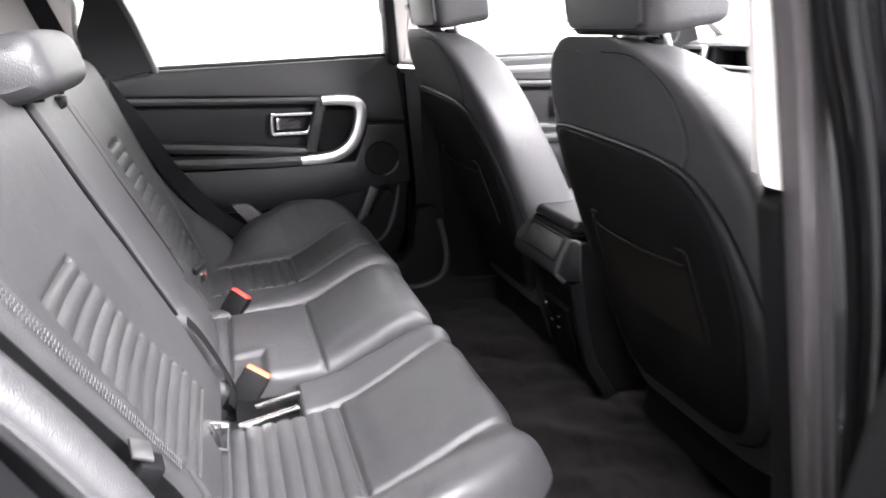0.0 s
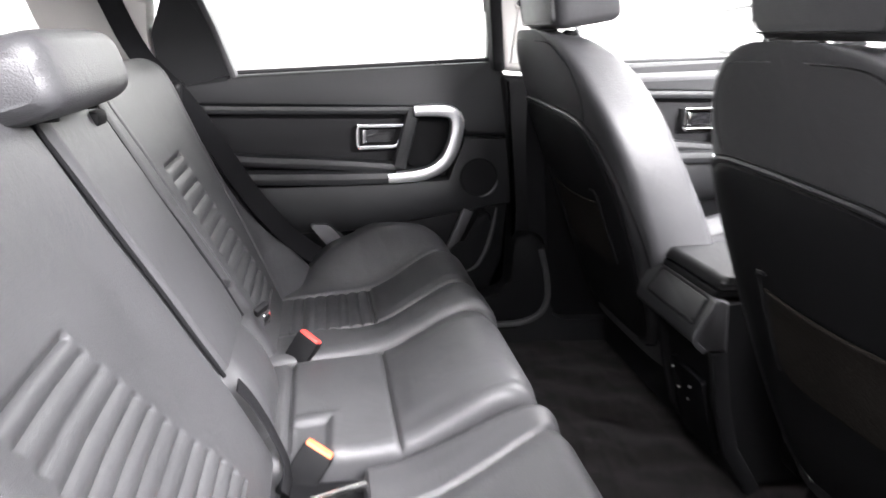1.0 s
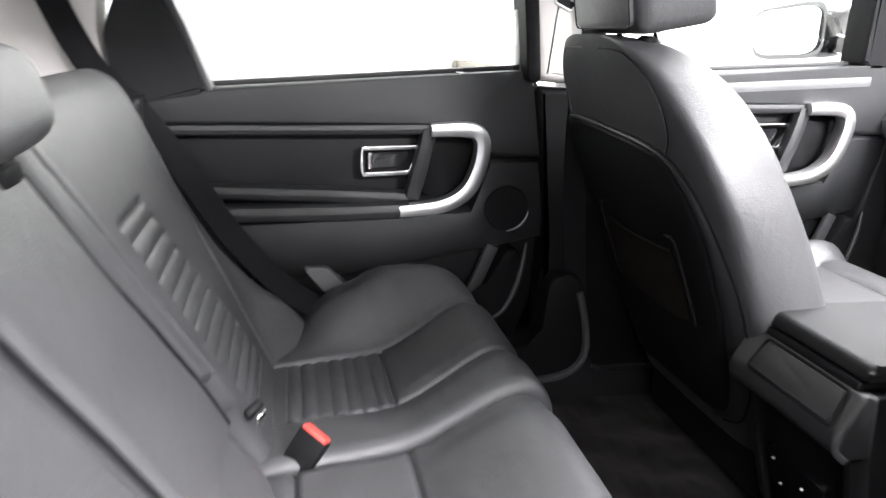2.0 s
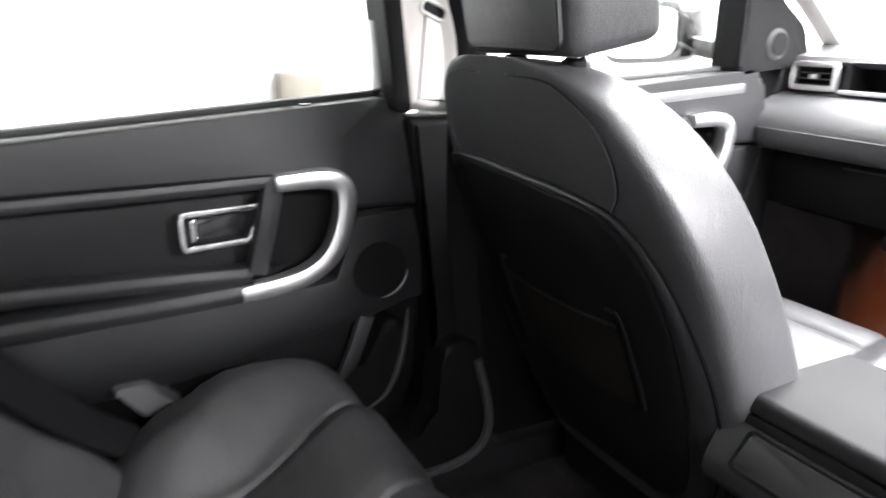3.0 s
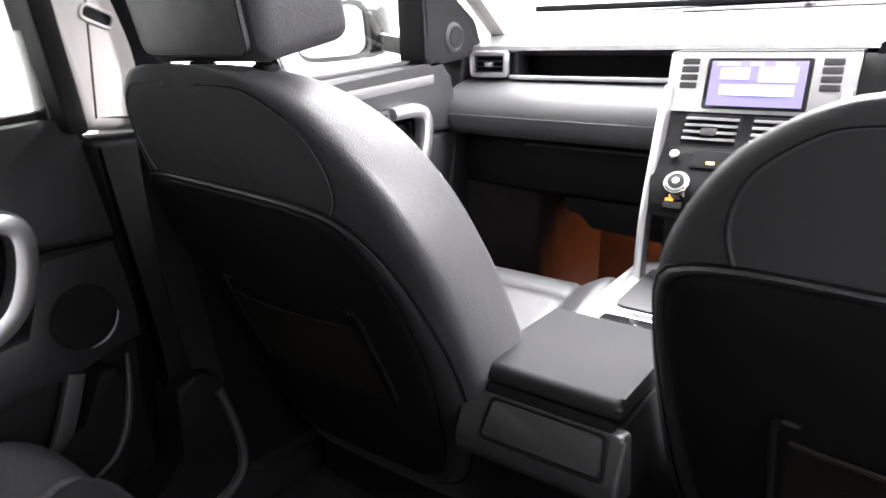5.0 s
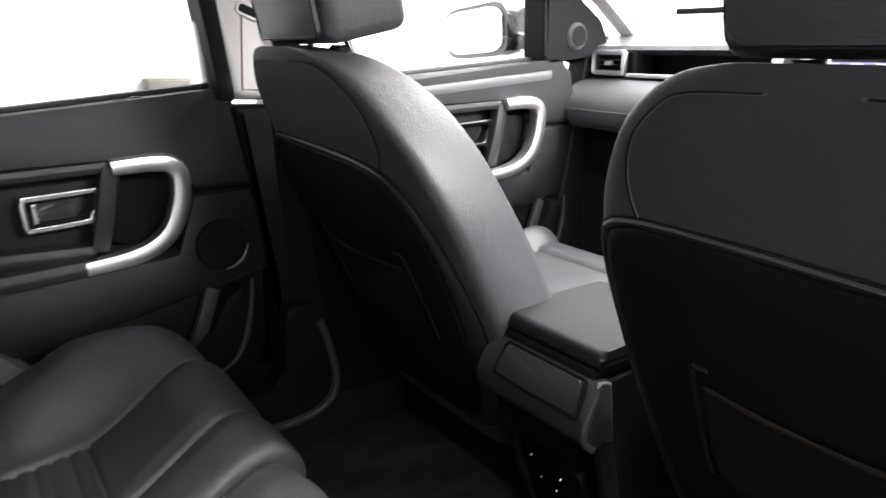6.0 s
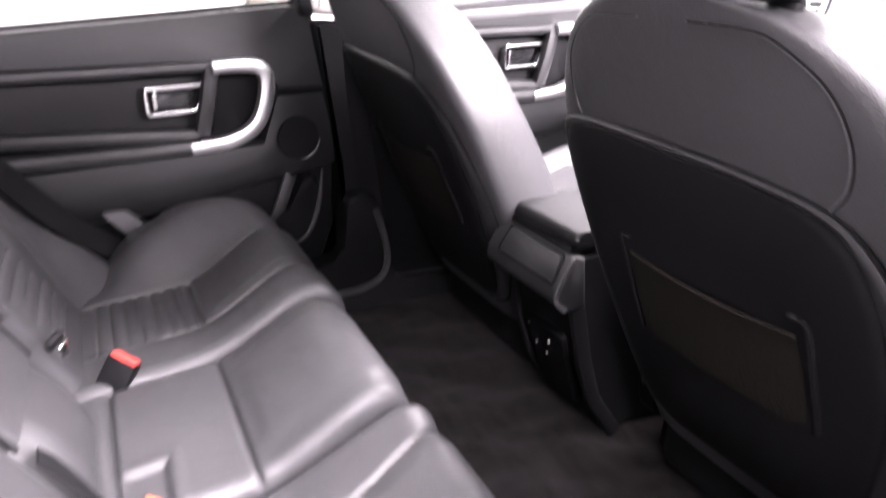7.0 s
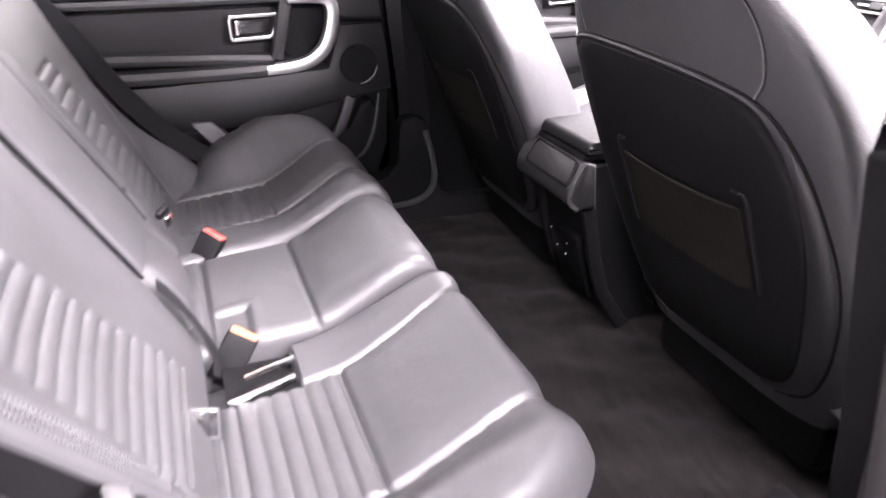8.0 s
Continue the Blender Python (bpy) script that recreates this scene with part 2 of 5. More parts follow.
def step(a, b, t):
    t = min(1, max(0, (t - a) / (b - a)))
    return t * t * (3 - 2 * t)


def pad(profile, y0, y1, ns, ny, off, inward, narrow=None, shift=None):
    """Upholstery: a profile of (x, z) carried across from y0 to y1 and pushed along its normal by off(run, y, x, z);
    its rim is drawn in by the vector inward and closed."""
    pr = spline(profile, ns)
    tan = np.gradient(pr, axis=0)
    tan /= np.linalg.norm(tan, axis=1)[:, None]
    nor = np.stack([-tan[:, 1], tan[:, 0]], 1)
    if (nor @ np.array((inward[0], inward[2]))).sum() > 0:
        nor = -nor
    bm = bmesh.new()
    rows = []
    for i in range(ns):
        s = i / (ns - 1)
        row = []
        for j in range(ny):
            lo, hi = (y0, y1) if narrow is None else narrow(s, y0, y1)
            yy = lo + (hi - lo) * j / (ny - 1)
            o = off(s, yy, pr[i, 0], pr[i, 1])
            dx_ = shift(yy, pr[i, 0], pr[i, 1]) if shift else 0.0
            row.append(bm.verts.new((pr[i, 0] + nor[i, 0] * o + dx_, yy, pr[i, 1] + nor[i, 1] * o)))
        rows.append(row)
    for a, b in zip(rows, rows[1:]):
        for j in range(ny - 1):
            bm.faces.new((a[j], a[j + 1], b[j + 1], b[j]))
    rim = rows[0][:] + [r[-1] for r in rows[1:]] + rows[-1][-2::-1] + [r[0] for r in rows[-2:0:-1]]
    inner = [bm.verts.new(v.co + Vector(inward)) for v in rim]
    n = len(rim)
    for k in range(n):
        bm.faces.new((rim[k], rim[(k + 1) % n], inner[(k + 1) % n], inner[k]))
    bm.faces.new(inner)
    return bm


def edge_round(y, y0, y1, r, k=1.0):
    d = min(y - y0, y1 - y)
    if d >= r:
        return 0.0
    t = 1 - max(0, d) / r
    return -k * r * (1 - math.sqrt(max(0, 1 - t * t)))


# ======== the workshop bay ========
def setting(name, bm, mat, label, category):
    return tagged(part(name, bm, mat), label, category, kind="structure")


setting("ground", box(-5, 6, -6, 2.0, -0.1, 0.0), CONCRETE, "grey painted concrete workshop floor under the car", "floor")
setting("wall_north", box(-5, 6, 2.0, 2.2, 0, 3.4), WHITEWALL, "bright white painted workshop wall beside the car", "wall")
# South and west walls are unseen, kept dark to cut bounce and reflections.
setting("wall_south", box(-5, 6, -6.2, -6, 0, 3.4), GREYWALL, "unseen dark wall added to limit bounced light", "wall")
setting("wall_east", box(6, 6.2, -6.2, 2.2, 0, 3.4), WHITEWALL, "white painted wall ahead of the car", "wall")
setting("wall_west", box(-5.2, -5, -6.2, 2.2, 0, 3.4), GREYWALL, "unseen dark wall added behind the car to limit bounced light", "wall")
setting("ceiling", box(-5.2, 6.2, -6.2, 2.2, 3.4, 3.5), WHITEWALL, "plain white workshop ceiling", "ceiling")
vent_box = thing("wall_box", (0.66, 2.0, 1.0), "small taupe metal box fixed on the white wall", "wall box")
part("housing", box(0.525, 0.682, 1.93, 1.999, 1.05, 1.321, 0.008), TAUPE, vent_box)
part("lid", box(0.533, 0.674, 1.922, 1.9295, 1.06, 1.313, 0.003), TAUPE, vent_box)

# ======== the car's shell ========
FLOOR = 0.60
setting("floor", box(-0.75, 1.75, -0.70, 0.74, FLOOR - 0.05, FLOOR, 0.004),
        CARPET, "charcoal cut-pile carpet over the car's floor pan", "carpet")


def side_sill(sy):
    """The sill's trim under a door, with the foot of the middle pillar."""
    s = 1 if sy > 0 else -1
    out = [(-0.1, 0.55), (1.5, 0.55), (1.5, 0.66), (0.60, 0.67), (0.555, 0.70), (0.545, 0.76), (0.535, 0.80), (0.525, 0.76), (0.50, 0.70), (0.45, 0.675), (-0.1, 0.66)]
    return slab(rounded(out, 0.03, 4), s * 0.640, s * 0.76, 0.012)


for sy in (1, -1):
    setting("trim", side_sill(sy), PLASTIC, "dark grey plastic sill trim", "sill trim")
foot_line = [(0.24, 0.628, 0.668), (0.38, 0.626, 0.668), (0.475, 0.624, 0.672), (0.53, 0.622, 0.697), (0.548, 0.622, 0.742), (0.540, 0.624, 0.806), (0.520, 0.630, 0.88)]
setting("trim", slab(rounded([(0.24, 0.64), (0.50, 0.655), (0.548, 0.70), (0.556, 0.75), (0.545, 0.82), (0.525, 0.92), (0.45, 0.92), (0.44, 0.76), (0.24, 0.71)], 0.03, 4), 0.630, 0.70, 0.012), PANEL, "moulded foot of the middle pillar trim", "sill trim")
setting("trim", sweep(spline(foot_line, 30), strip(0.016, 0.016, 0.45), (0, 1, 0)), RIMGREY, "grey rim of the sill trim", "sill trim")


def pillar(name, pts, y0, y1, mat, label, bulge=0.0, r=0.012):
    bm = slab(rounded(pts, 0.012, 3), y0, y1, r)
    return setting(name, bm, mat, label, "pillar")


for s in (1, -1):
    # Middle pillar: pale above the belt line, black below.
    if s > 0:
        pillar("trim", [(0.393, 1.328), (0.568, 1.320), (0.556, 1.45), (0.525, 1.60), (0.46, 1.86), (0.31, 1.86), (0.360, 1.56)], 0.67, 0.76, TRIM, "pale grey upper pillar trim", r=0.02)
        pillar("trim", [(0.368, 1.326), (0.396, 1.326), (0.366, 1.56), (0.311, 1.86), (0.274, 1.86), (0.335, 1.56)], 0.664, 0.735, PANEL, "black rubber door seal along the pillar", r=0.004)
        pillar("trim", [(0.455, 0.98), (0.392, 1.316), (0.575, 1.312), (0.64, 0.95), (0.74, 0.76), (0.76, 0.66), (0.46, 0.66)], 0.672, 0.76, PANEL, "black lower pillar trim", r=0.015)
    else:
        pillar("trim", [(0.413, 1.269), (0.456, 1.259), (0.434, 1.325), (0.394, 1.443), (0.357, 1.60), (0.302, 1.86), (0.246, 1.86), (0.317, 1.60), (0.367, 1.443), (0.399, 1.325)], -0.712, -0.722, TRIM, "pale grey upper pillar trim by the open doorway", r=0.012)
        pillar("trim", [(0.60, 0.70), (0.565, 0.90), (0.505, 1.10), (0.454, 1.243), (0.491, 1.252), (0.468, 1.32), (0.428, 1.445), (0.391, 1.60), (0.336, 1.86), (0.46, 1.86), (0.54, 1.50), (0.58, 1.31), (0.62, 0.95), (0.66, 0.70)], -0.667, -0.708, PLASTIC, "black lower pillar trim by the open doorway", r=0.012)
    # Rear pillar beside the backrest, with the pale panel behind it.
    pillar("trim", [(-0.62, 1.28), (-0.425, 1.28), (-0.435, 1.376), (-0.43, 1.45), (-0.52, 1.60), (-0.70, 1.86), (-0.85, 1.86), (-0.72, 1.55)], s * 0.685, s * 0.77, TRIM, "pale grey rear pillar trim", r=0.02)
    pillar("trim", [(-1.4, 1.2), (-0.36, 1.2), (-0.36, 1.275), (-1.4, 1.285)], s * 0.62, s * 0.78, PLASTIC, "black load-bay side trim", r=0.02)
    pillar("trim", [(-1.4, 0.55), (-0.28, 0.55), (-0.14, 0.80), (-0.20, 0.92), (-0.36, 1.2), (-1.4, 1.2)], s * (0.655 if s > 0 else 0.715), s * 0.78, PLASTIC, "dark wheel-arch side trim behind the seat", r=0.03)
    pillar("trim", [(-1.5, 1.285), (-1.25, 1.285), (-1.15, 1.86), (-1.4, 1.86)], s * 0.66, s * 0.77, TRIM, "pale grey tail pillar trim", r=0.02)
    # Front pillar, leaning back over the windscreen.
    setting("trim", sweep([(1.62, s * 0.70, 1.43), (1.40, s * 0.685, 1.57), (1.15, s * 0.66, 1.70), (0.85, s * 0.63, 1.83)], strip(0.10, 0.06, 0.4), (0, 1, 0)), TRIM,
            "pale grey front pillar trim beside the windscreen", "pillar")
RX0, RX1, RY = -0.55, 0.66, 0.44
setting("ceiling_1", join(box(-1.5, RX0, -0.70, 0.70, 1.86, 1.90, 0.008), box(RX1, 0.9, -0.70, 0.70, 1.86, 1.90, 0.008), box(RX0, RX1, RY, 0.70, 1.861, 1.899, 0.006), box(RX0, RX1, -0.70, -RY, 1.861, 1.899, 0.006)), LINER, "pale cloth headlining round the glass roof", "headliner")
setting("wall_1", box(-1.52, -1.42, -0.76, 0.76, 0.5, 1.15, 0.02), PLASTIC, "dark plastic tailgate trim", "tailgate")
setting("wall_2", join(box(1.75, 1.83, -0.76, 0.76, 0.5, 1.30)), CARPET, "carpeted bulkhead ahead of the footwells", "bulkhead")
# Outer skin of the closed side, the bonnet and the roof.
car_body = thing("car", (0, 0, 0.25), "glossy black painted car bodywork standing on the workshop floor", "car")
# Unseen panel filling the roof opening, added to keep light out from above.
setting("ceiling_2", box(RX0 + 0.002, RX1 - 0.002, -RY + 0.002, RY - 0.002, 1.866, 1.894, 0.004), LINER, "unseen cloth panel added under the glass roof to block light", "roof blind")
part("roof", join(box(-1.55, RX0, -0.74, 0.74, 1.905, 1.94, 0.015), box(RX1, 0.88, -0.74, 0.74, 1.905, 1.94, 0.015), box(RX0, RX1, RY, 0.74, 1.906, 1.939, 0.01), box(RX0, RX1, -0.74, -RY, 1.906, 1.939, 0.01)), PAINT, car_body)
part("bonnet", slab([(1.83, 1.30), (2.05, 1.28), (2.75, 1.12), (2.82, 0.95), (2.82, 0.35), (1.83, 0.35)], -0.88, 0.88, 0.06), PAINT, car_body)
part("side_panel", slab([(-1.6, 0.35), (1.85, 0.35), (1.85, 1.28), (1.3, 1.30), (-1.6, 1.20)], 0.935, 0.965, 0.012), PAINT, car_body)
part("rear_panel", box(-1.62, -1.53, -0.93, 0.93, 0.35, 1.15, 0.03), PAINT, car_body)
part("front_wing", slab([(0.62, 0.35), (1.85, 0.35), (1.85, 1.28), (0.62, 1.25)], -0.935, -0.965, 0.012), PAINT, car_body)
part("rear_wing", slab([(-1.6, 0.35), (-0.62, 0.35), (-0.45, 0.75), (-0.50, 1.22), (-1.6, 1.20)], -0.935, -0.965, 0.012), PAINT, car_body)
for k, (wx, wy) in enumerate(((2.2, 0.86), (2.2, -0.86), (-0.95, 0.86), (-0.95, -0.86))):
    wheel = part("wheel", annulus((wx, wy, 0.36), (0, 1, 0), 0.27, 0.09, flat=1.1), RUBBER, car_body, "black tyre")
    part("rim", disc((wx, wy, 0.36), (0, 1, 0), 0.21, 0.14, 24, 0.02), SILVER, wheel, "silver alloy rim")

# Glass
def pane(name, pts, label):
    bm = bmesh.new()
    bm.faces.new([bm.verts.new(p) for p in pts])
    bmesh.ops.solidify(bm, geom=bm.faces[:], thickness=0.004)
    ob = tagged(part(name, bm, GLASS), label, "window", kind="structure")
    ob.visible_shadow = False
    return ob


pane("window_7", [(RX0 - 0.02, -RY - 0.02, 1.944), (RX1 + 0.02, -RY - 0.02, 1.944), (RX1 + 0.02, RY + 0.02, 1.944), (RX0 - 0.02, RY + 0.02, 1.944)], "clear fixed glass roof")
pane("window_1", [(1.81, -0.72, 1.52), (1.81, 0.72, 1.52), (0.86, 0.60, 1.87), (0.86, -0.60, 1.87)], "clear windscreen")
pane("window_2", [(-0.26, 0.765, 1.27), (0.38, 0.765, 1.33), (0.35, 0.70, 1.84), (-0.50, 0.70, 1.84)], "clear side window over the closed rear door")
pane("window_3", [(0.52, 0.765, 1.33), (1.56, 0.765, 1.41), (1.18, 0.71, 1.66), (0.86, 0.68, 1.82), (0.44, 0.68, 1.84)], "clear front side window")
pane("window_4", [(0.52, -0.765, 1.33), (1.56, -0.765, 1.41), (1.18, -0.71, 1.66), (0.86, -0.68, 1.82), (0.44, -0.68, 1.84)], "clear driver's side window")
for s in (1, -1):
    pane("window_5", [(-1.28, s * 0.76, 1.28), (-0.60, s * 0.76, 1.28), (-0.74, s * 0.70, 1.84), (-1.18, s * 0.70, 1.84)], "clear quarter window behind the rear seat")
pane("window_6", [(-1.50, -0.68, 1.16), (-1.50, 0.68, 1.16), (-1.40, 0.62, 1.85), (-1.40, -0.62, 1.85)], "clear tailgate window")


# ======== doors ========
def door(name, dx, dz, label, front=False):
    """A closed door's inner side at the car's far side; dx and dz carry the rear door's plan to the front one."""
    th = thing(name, (0.1 + dx, 0.75, 0.62), label, "car door", "closed doors")

    def q(pts):
        return [(x + dx, z + dz) for x, z in pts]
    x0, x1 = -0.52, 0.452
    if front:
        x0 = -0.36
    belt = lambda x: 1.3125 + 0.092 * (x + 0.01) if not front else 1.300 + 0.075 * (x + 0.01)
    # Shell behind the trim
    part("door_shell", slab(q([(x0, 0.68), (x1 - 0.03, 0.68), (x1, 1.0), (0.40, belt(0.40) - 0.02), (x0, belt(x0) - 0.02)]), 0.765, 0.90, 0.01), PAINT, th, "black painted shell")
    # Upper roll
    up = [(x0, belt(x0)), (0.36, belt(0.36)), (0.40, belt(0.36) - 0.012), (0.42, 1.25), (0.436, 1.165), (0.31, 1.165), (0.315, 1.19), (0.295, 1.225), (0.24, 1.236), (x0, 1.212)]
    part("upper_trim", slab(rounded(q(up), [0, 0.01, 0.02, 0.02, 0, 0, 0.02, 0.02, 0.01, 0], 4), 0.695, 0.765, 0.014, 4), VINYL, th, "dark soft-touch top roll")
    if front:
        # Paler than the door's vinyl, with window light put into the colour.
        part("top_roll", sweep([(x + dx, 0.729, belt(x) + dz - 0.036) for x in np.linspace(-0.35, 0.34, 12)], ring(0.036, 18, 0.034)), LIT_DASHPAD, th, "padded top roll under the window")
    # Ledge over the recess
    ledge = [(x0 + dx, 0.712, 1.204 + dz), (-0.05 + dx, 0.706, 1.216 + dz), (0.19 + dx, 0.704, 1.224 + dz)]
    part("ledge", sweep(spline(ledge, 14), strip(0.030, 0.022, 0.45)), VINYL, th, "rounded ledge over the recess")
    # Recess
    part("recess_panel", slab(q([(x0, 1.21), (0.31, 1.235), (0.31, 1.05), (x0, 1.02)]), 0.735, 0.764, 0.004), PLASTIC, th, "dark recessed panel")
    # Armrest rolls
    for z0, z1, yy, w, h in ((1.090, 1.075, 0.715, 0.045, 0.030), (1.045, 1.056, 0.700, 0.060, 0.034)):
        arm = [(x0 + 0.15 + dx, yy, z0 + dz), (-0.02 + dx, yy - 0.004, (z0 + z1) / 2 + dz), (0.135 + dx, yy, z1 + dz)]
        part("armrest", sweep(spline(arm, 12), strip(w, h, 0.45)), VINYL, th, "padded armrest roll")
    # Middle panel, bowed out under the armrest
    loops = []
    for x in np.linspace(x0, x1 + 0.004, 28):
        t = (x - x0) / (x1 - x0)
        ztop = (1.027 + 0.022 * step(-0.2, 0.2, x) + 0.112 * step(0.27, 0.315, x))
        zbot = 0.915 + 0.085 * step(-0.1, 0.55, x) - 0.02
        inn = 0.02 * step(0.34, 0.45, x)
        col = [(0.764, ztop), (0.704 + inn, ztop), (0.694 + inn, ztop - 0.006), (0.690 + inn, (ztop * 2 + zbot) / 3), (0.697 + inn, (ztop + 2 * zbot) / 3),
               (0.712 + inn, zbot + 0.008), (0.725 + inn, zbot), (0.764, zbot)]
        loops.append([(x + dx, y, z + dz) for y, z in col])
    part("middle_trim", loft(loops), VINYL, th, "dark vinyl panel under the armrest")
    # Lower pocket
    part("lower_trim", slab(q([(x0, 0.70), (0.40, 0.70), (0.445, 0.82), (0.45, 0.985), (x0, 0.93)]), 0.732, 0.764, 0.01), PANEL, th, "black lower door trim")
    pocket = [(-0.06, 0.70), (0.30, 0.70), (0.36, 0.76), (0.40, 0.955), (0.365, 0.965), (0.31, 0.86), (0.25, 0.835), (-0.06, 0.80)]
    part("door_pocket", slab(rounded(q(pocket), 0.03, 4), 0.690, 0.733, 0.012), PANEL, th, "moulded bottle pocket")
    part("pocket_rib", sweep(spline([(0.285 + dx, 0.715, 0.84 + dz), (0.31 + dx, 0.712, 0.90 + dz), (0.335 + dx, 0.715, 0.965 + dz)], 8), strip(0.03, 0.018, 0.45), (0, 1, 0)), GREYPL, th, "grey pocket edge")
    part("pocket_rim", sweep(spline([(0.408 + dx, 0.694, 0.975 + dz), (0.400 + dx, 0.689, 0.92 + dz), (0.385 + dx, 0.687, 0.86 + dz), (0.362 + dx, 0.688, 0.815 + dz), (0.325 + dx, 0.690, 0.792 + dz)], 20), ring(0.0055, 10), (0, 1, 0), scales=[0.5 + 0.6 * math.sin(math.pi * k / 19) for k in range(20)]), RIMGREY, th, "rounded grey pocket rim")
    part("storage_lip", slab(rounded(q([(-0.082, 0.930), (-0.032, 0.930), (0.022, 0.872), (-0.034, 0.872)]), 0.01), 0.684, 0.731, 0.006), TAB, th, "grey pocket tab")
    # D-shaped silver pull
    line = [(0.176, 1.223), (0.235, 1.226), (0.266, 1.223), (0.282, 1.211), (0.287, 1.188), (0.282, 1.150), (0.268, 1.112), (0.248, 1.088), (0.220, 1.071), (0.182, 1.061), (0.116, 1.054)]
    pts = spline([(x + dx, 0.684, z + dz) for x, z in line], 40)
    wide = [0.86 + 0.26 * math.sin(math.pi * k / 39) for k in range(40)]
    pull = part("pull_handle", sweep(pts, strip(0.031, 0.034, 0.35), (0, 1, 0), scales=wide), SILVER, th, "satin silver D-shaped pull")
    part("pull_stem", join(box(0.19 + dx, 0.21 + dx, 0.69, 0.75, 1.221 + dz, 1.235 + dz, 0.003), box(0.14 + dx, 0.16 + dx, 0.69, 0.75, 1.052 + dz, 1.064 + dz, 0.003)), PLASTIC, pull)
    grip = spline([(0.176 + dx, 0.702, 1.222 + dz), (0.163 + dx, 0.700, 1.16 + dz), (0.145 + dx, 0.706, 1.08 + dz)], 12)
    part("grip", sweep(grip, strip(0.034, 0.036, 0.4), (0, 1, 0)), VINYL, th, "dark upright grip pad")
    part("pull_cup", slab(rounded(q([(0.19, 1.215), (0.275, 1.212), (0.282, 1.15), (0.25, 1.085), (0.165, 1.075)]), 0.02), 0.722, 0.736, 0.006), PANEL, th, "black cup behind the pull")
    # Release handle
    bez = [(0.040, 1.178), (0.162, 1.184), (0.140, 1.130), (0.042, 1.124)]
    bz = spline([(x + dx, 0.716, z + dz) for x, z in rounded(bez, 0.008, 3)] + [(rounded(bez, 0.008, 3)[0][0] + dx, 0.716, rounded(bez, 0.008, 3)[0][1] + dz)], 48)[:-1]
    rel = part("release_handle", sweep(bz, strip(0.010, 0.018, 0.3), (0, 1, 0), closed=True), CHROME, th, "bright chrome release handle surround")
    part("lever", slab(rounded(q([(0.060, 1.170), (0.140, 1.173), (0.128, 1.140), (0.060, 1.136)]), 0.006), 0.722, 0.736, 0.004), GLOSS, rel, "dark release lever")
    part("lever_bar", slab(q([(0.052, 1.170), (0.062, 1.170), (0.062, 1.136), (0.052, 1.134)]), 0.712, 0.734, 0.003), CHROME, rel)
    # Speaker
    if not front:
        spk = part("speaker", disc((0.352 + dx, 0.700, 1.058 + dz), (0, -1, 0), 0.050, 0.03, 36, 0.004), PANEL, th, "round black speaker grille")
        # The glint on the speaker's edge, built as a pale tapered arc
        arc = [(0.352 + dx + 0.054 * math.cos(a), 0.694, 1.058 + dz + 0.054 * math.sin(a)) for a in np.linspace(-1.45, -0.15, 14)]
        part("speaker_glint", sweep(arc, ring(0.0045, 8), (0, 1, 0), scales=[0.25 + 0.85 * math.sin(math.pi * k / 13) for k in range(14)]), TAB, spk, "pale tapered arc for the glint on the speaker's edge")
    # Window frame
    rear_edge = [(-0.256, 1.285), (-0.300, 1.40), (-0.40, 1.62), (-0.52, 1.84)]
    if not front:
        part("window_divider", slab(rounded([(-0.415, 1.25), (-0.256, 1.28), (-0.275, 1.36), (-0.34, 1.52), (-0.50, 1.86), (-0.66, 1.86), (-0.46, 1.56), (-0.402, 1.45), (-0.427, 1.376), (-0.418, 1.31)], 0.010), 0.692, 0.775, 0.012), PLASTIC, th, "wide black rear window pillar")
        part("frame_edge", sweep([(x + 0.006, 0.715, z) for x, z in rear_edge], strip(0.014, 0.05, 0.3), (0, 1, 0)), GREYPL, th, "grey window frame edge")
        part("window_frame", sweep([(0.378, 0.73, 1.33), (0.372, 0.728, 1.42), (0.355, 0.72, 1.56), (0.31, 0.70, 1.86)], strip(0.036, 0.05, 0.3), (0, 1, 0)), GLOSS, th, "black front window frame")
        part("lock_button", box(0.228, 0.248, 0.716, 0.735, 1.332, 1.338, 0.002), GLOSS, th, "small black lock button")
        part("button_surround", slab(rounded([(0.20, 0.708), (0.285, 0.708), (0.285, 0.742), (0.20, 0.742)], 0.014), 1.3335, 1.328, 0.002, axis="z"), PLASTIC, th)
    part("window_seal", sweep([(x + dx, 0.752, belt(x) + dz + 0.004) for x in np.linspace(-0.26 if not front else -0.34, 0.37, 8)], strip(0.026, 0.010, 0.3)), RUBBER, th, "black window seal")
    part("trim_line", sweep(spline([(0.305 + dx, 0.6935, 1.166 + dz), (0.37 + dx, 0.694, 1.162 + dz), (0.436 + dx, 0.70, 1.160 + dz)], 8), ring(0.0012, 6)), PANEL, th, "thin joint line")
    return th


door("rear_door", 0, 0, "closed dark grey rear door with silver pull handle")
door("front_door", 0.88, 0.068, "closed black front door with silver pull handle", front=True)

# Corner panel with the tweeter by the front pillar
corner = thing("mirror_corner", (1.3, 0.72, 1.40), "black triangular corner panel with round tweeter", "door trim")
part("corner_panel", slab(rounded([(1.192, 1.385), (1.43, 1.410), (1.395, 1.49), (1.295, 1.55), (1.24, 1.62), (1.180, 1.70)], 0.02), 0.695, 0.77, 0.012), PANEL, corner)
tw = part("tweeter", disc((1.303, 0.695, 1.452), (0, -1, 0), 0.034, 0.012, 28, 0.004), GREYPL, corner, "grey round tweeter ring")
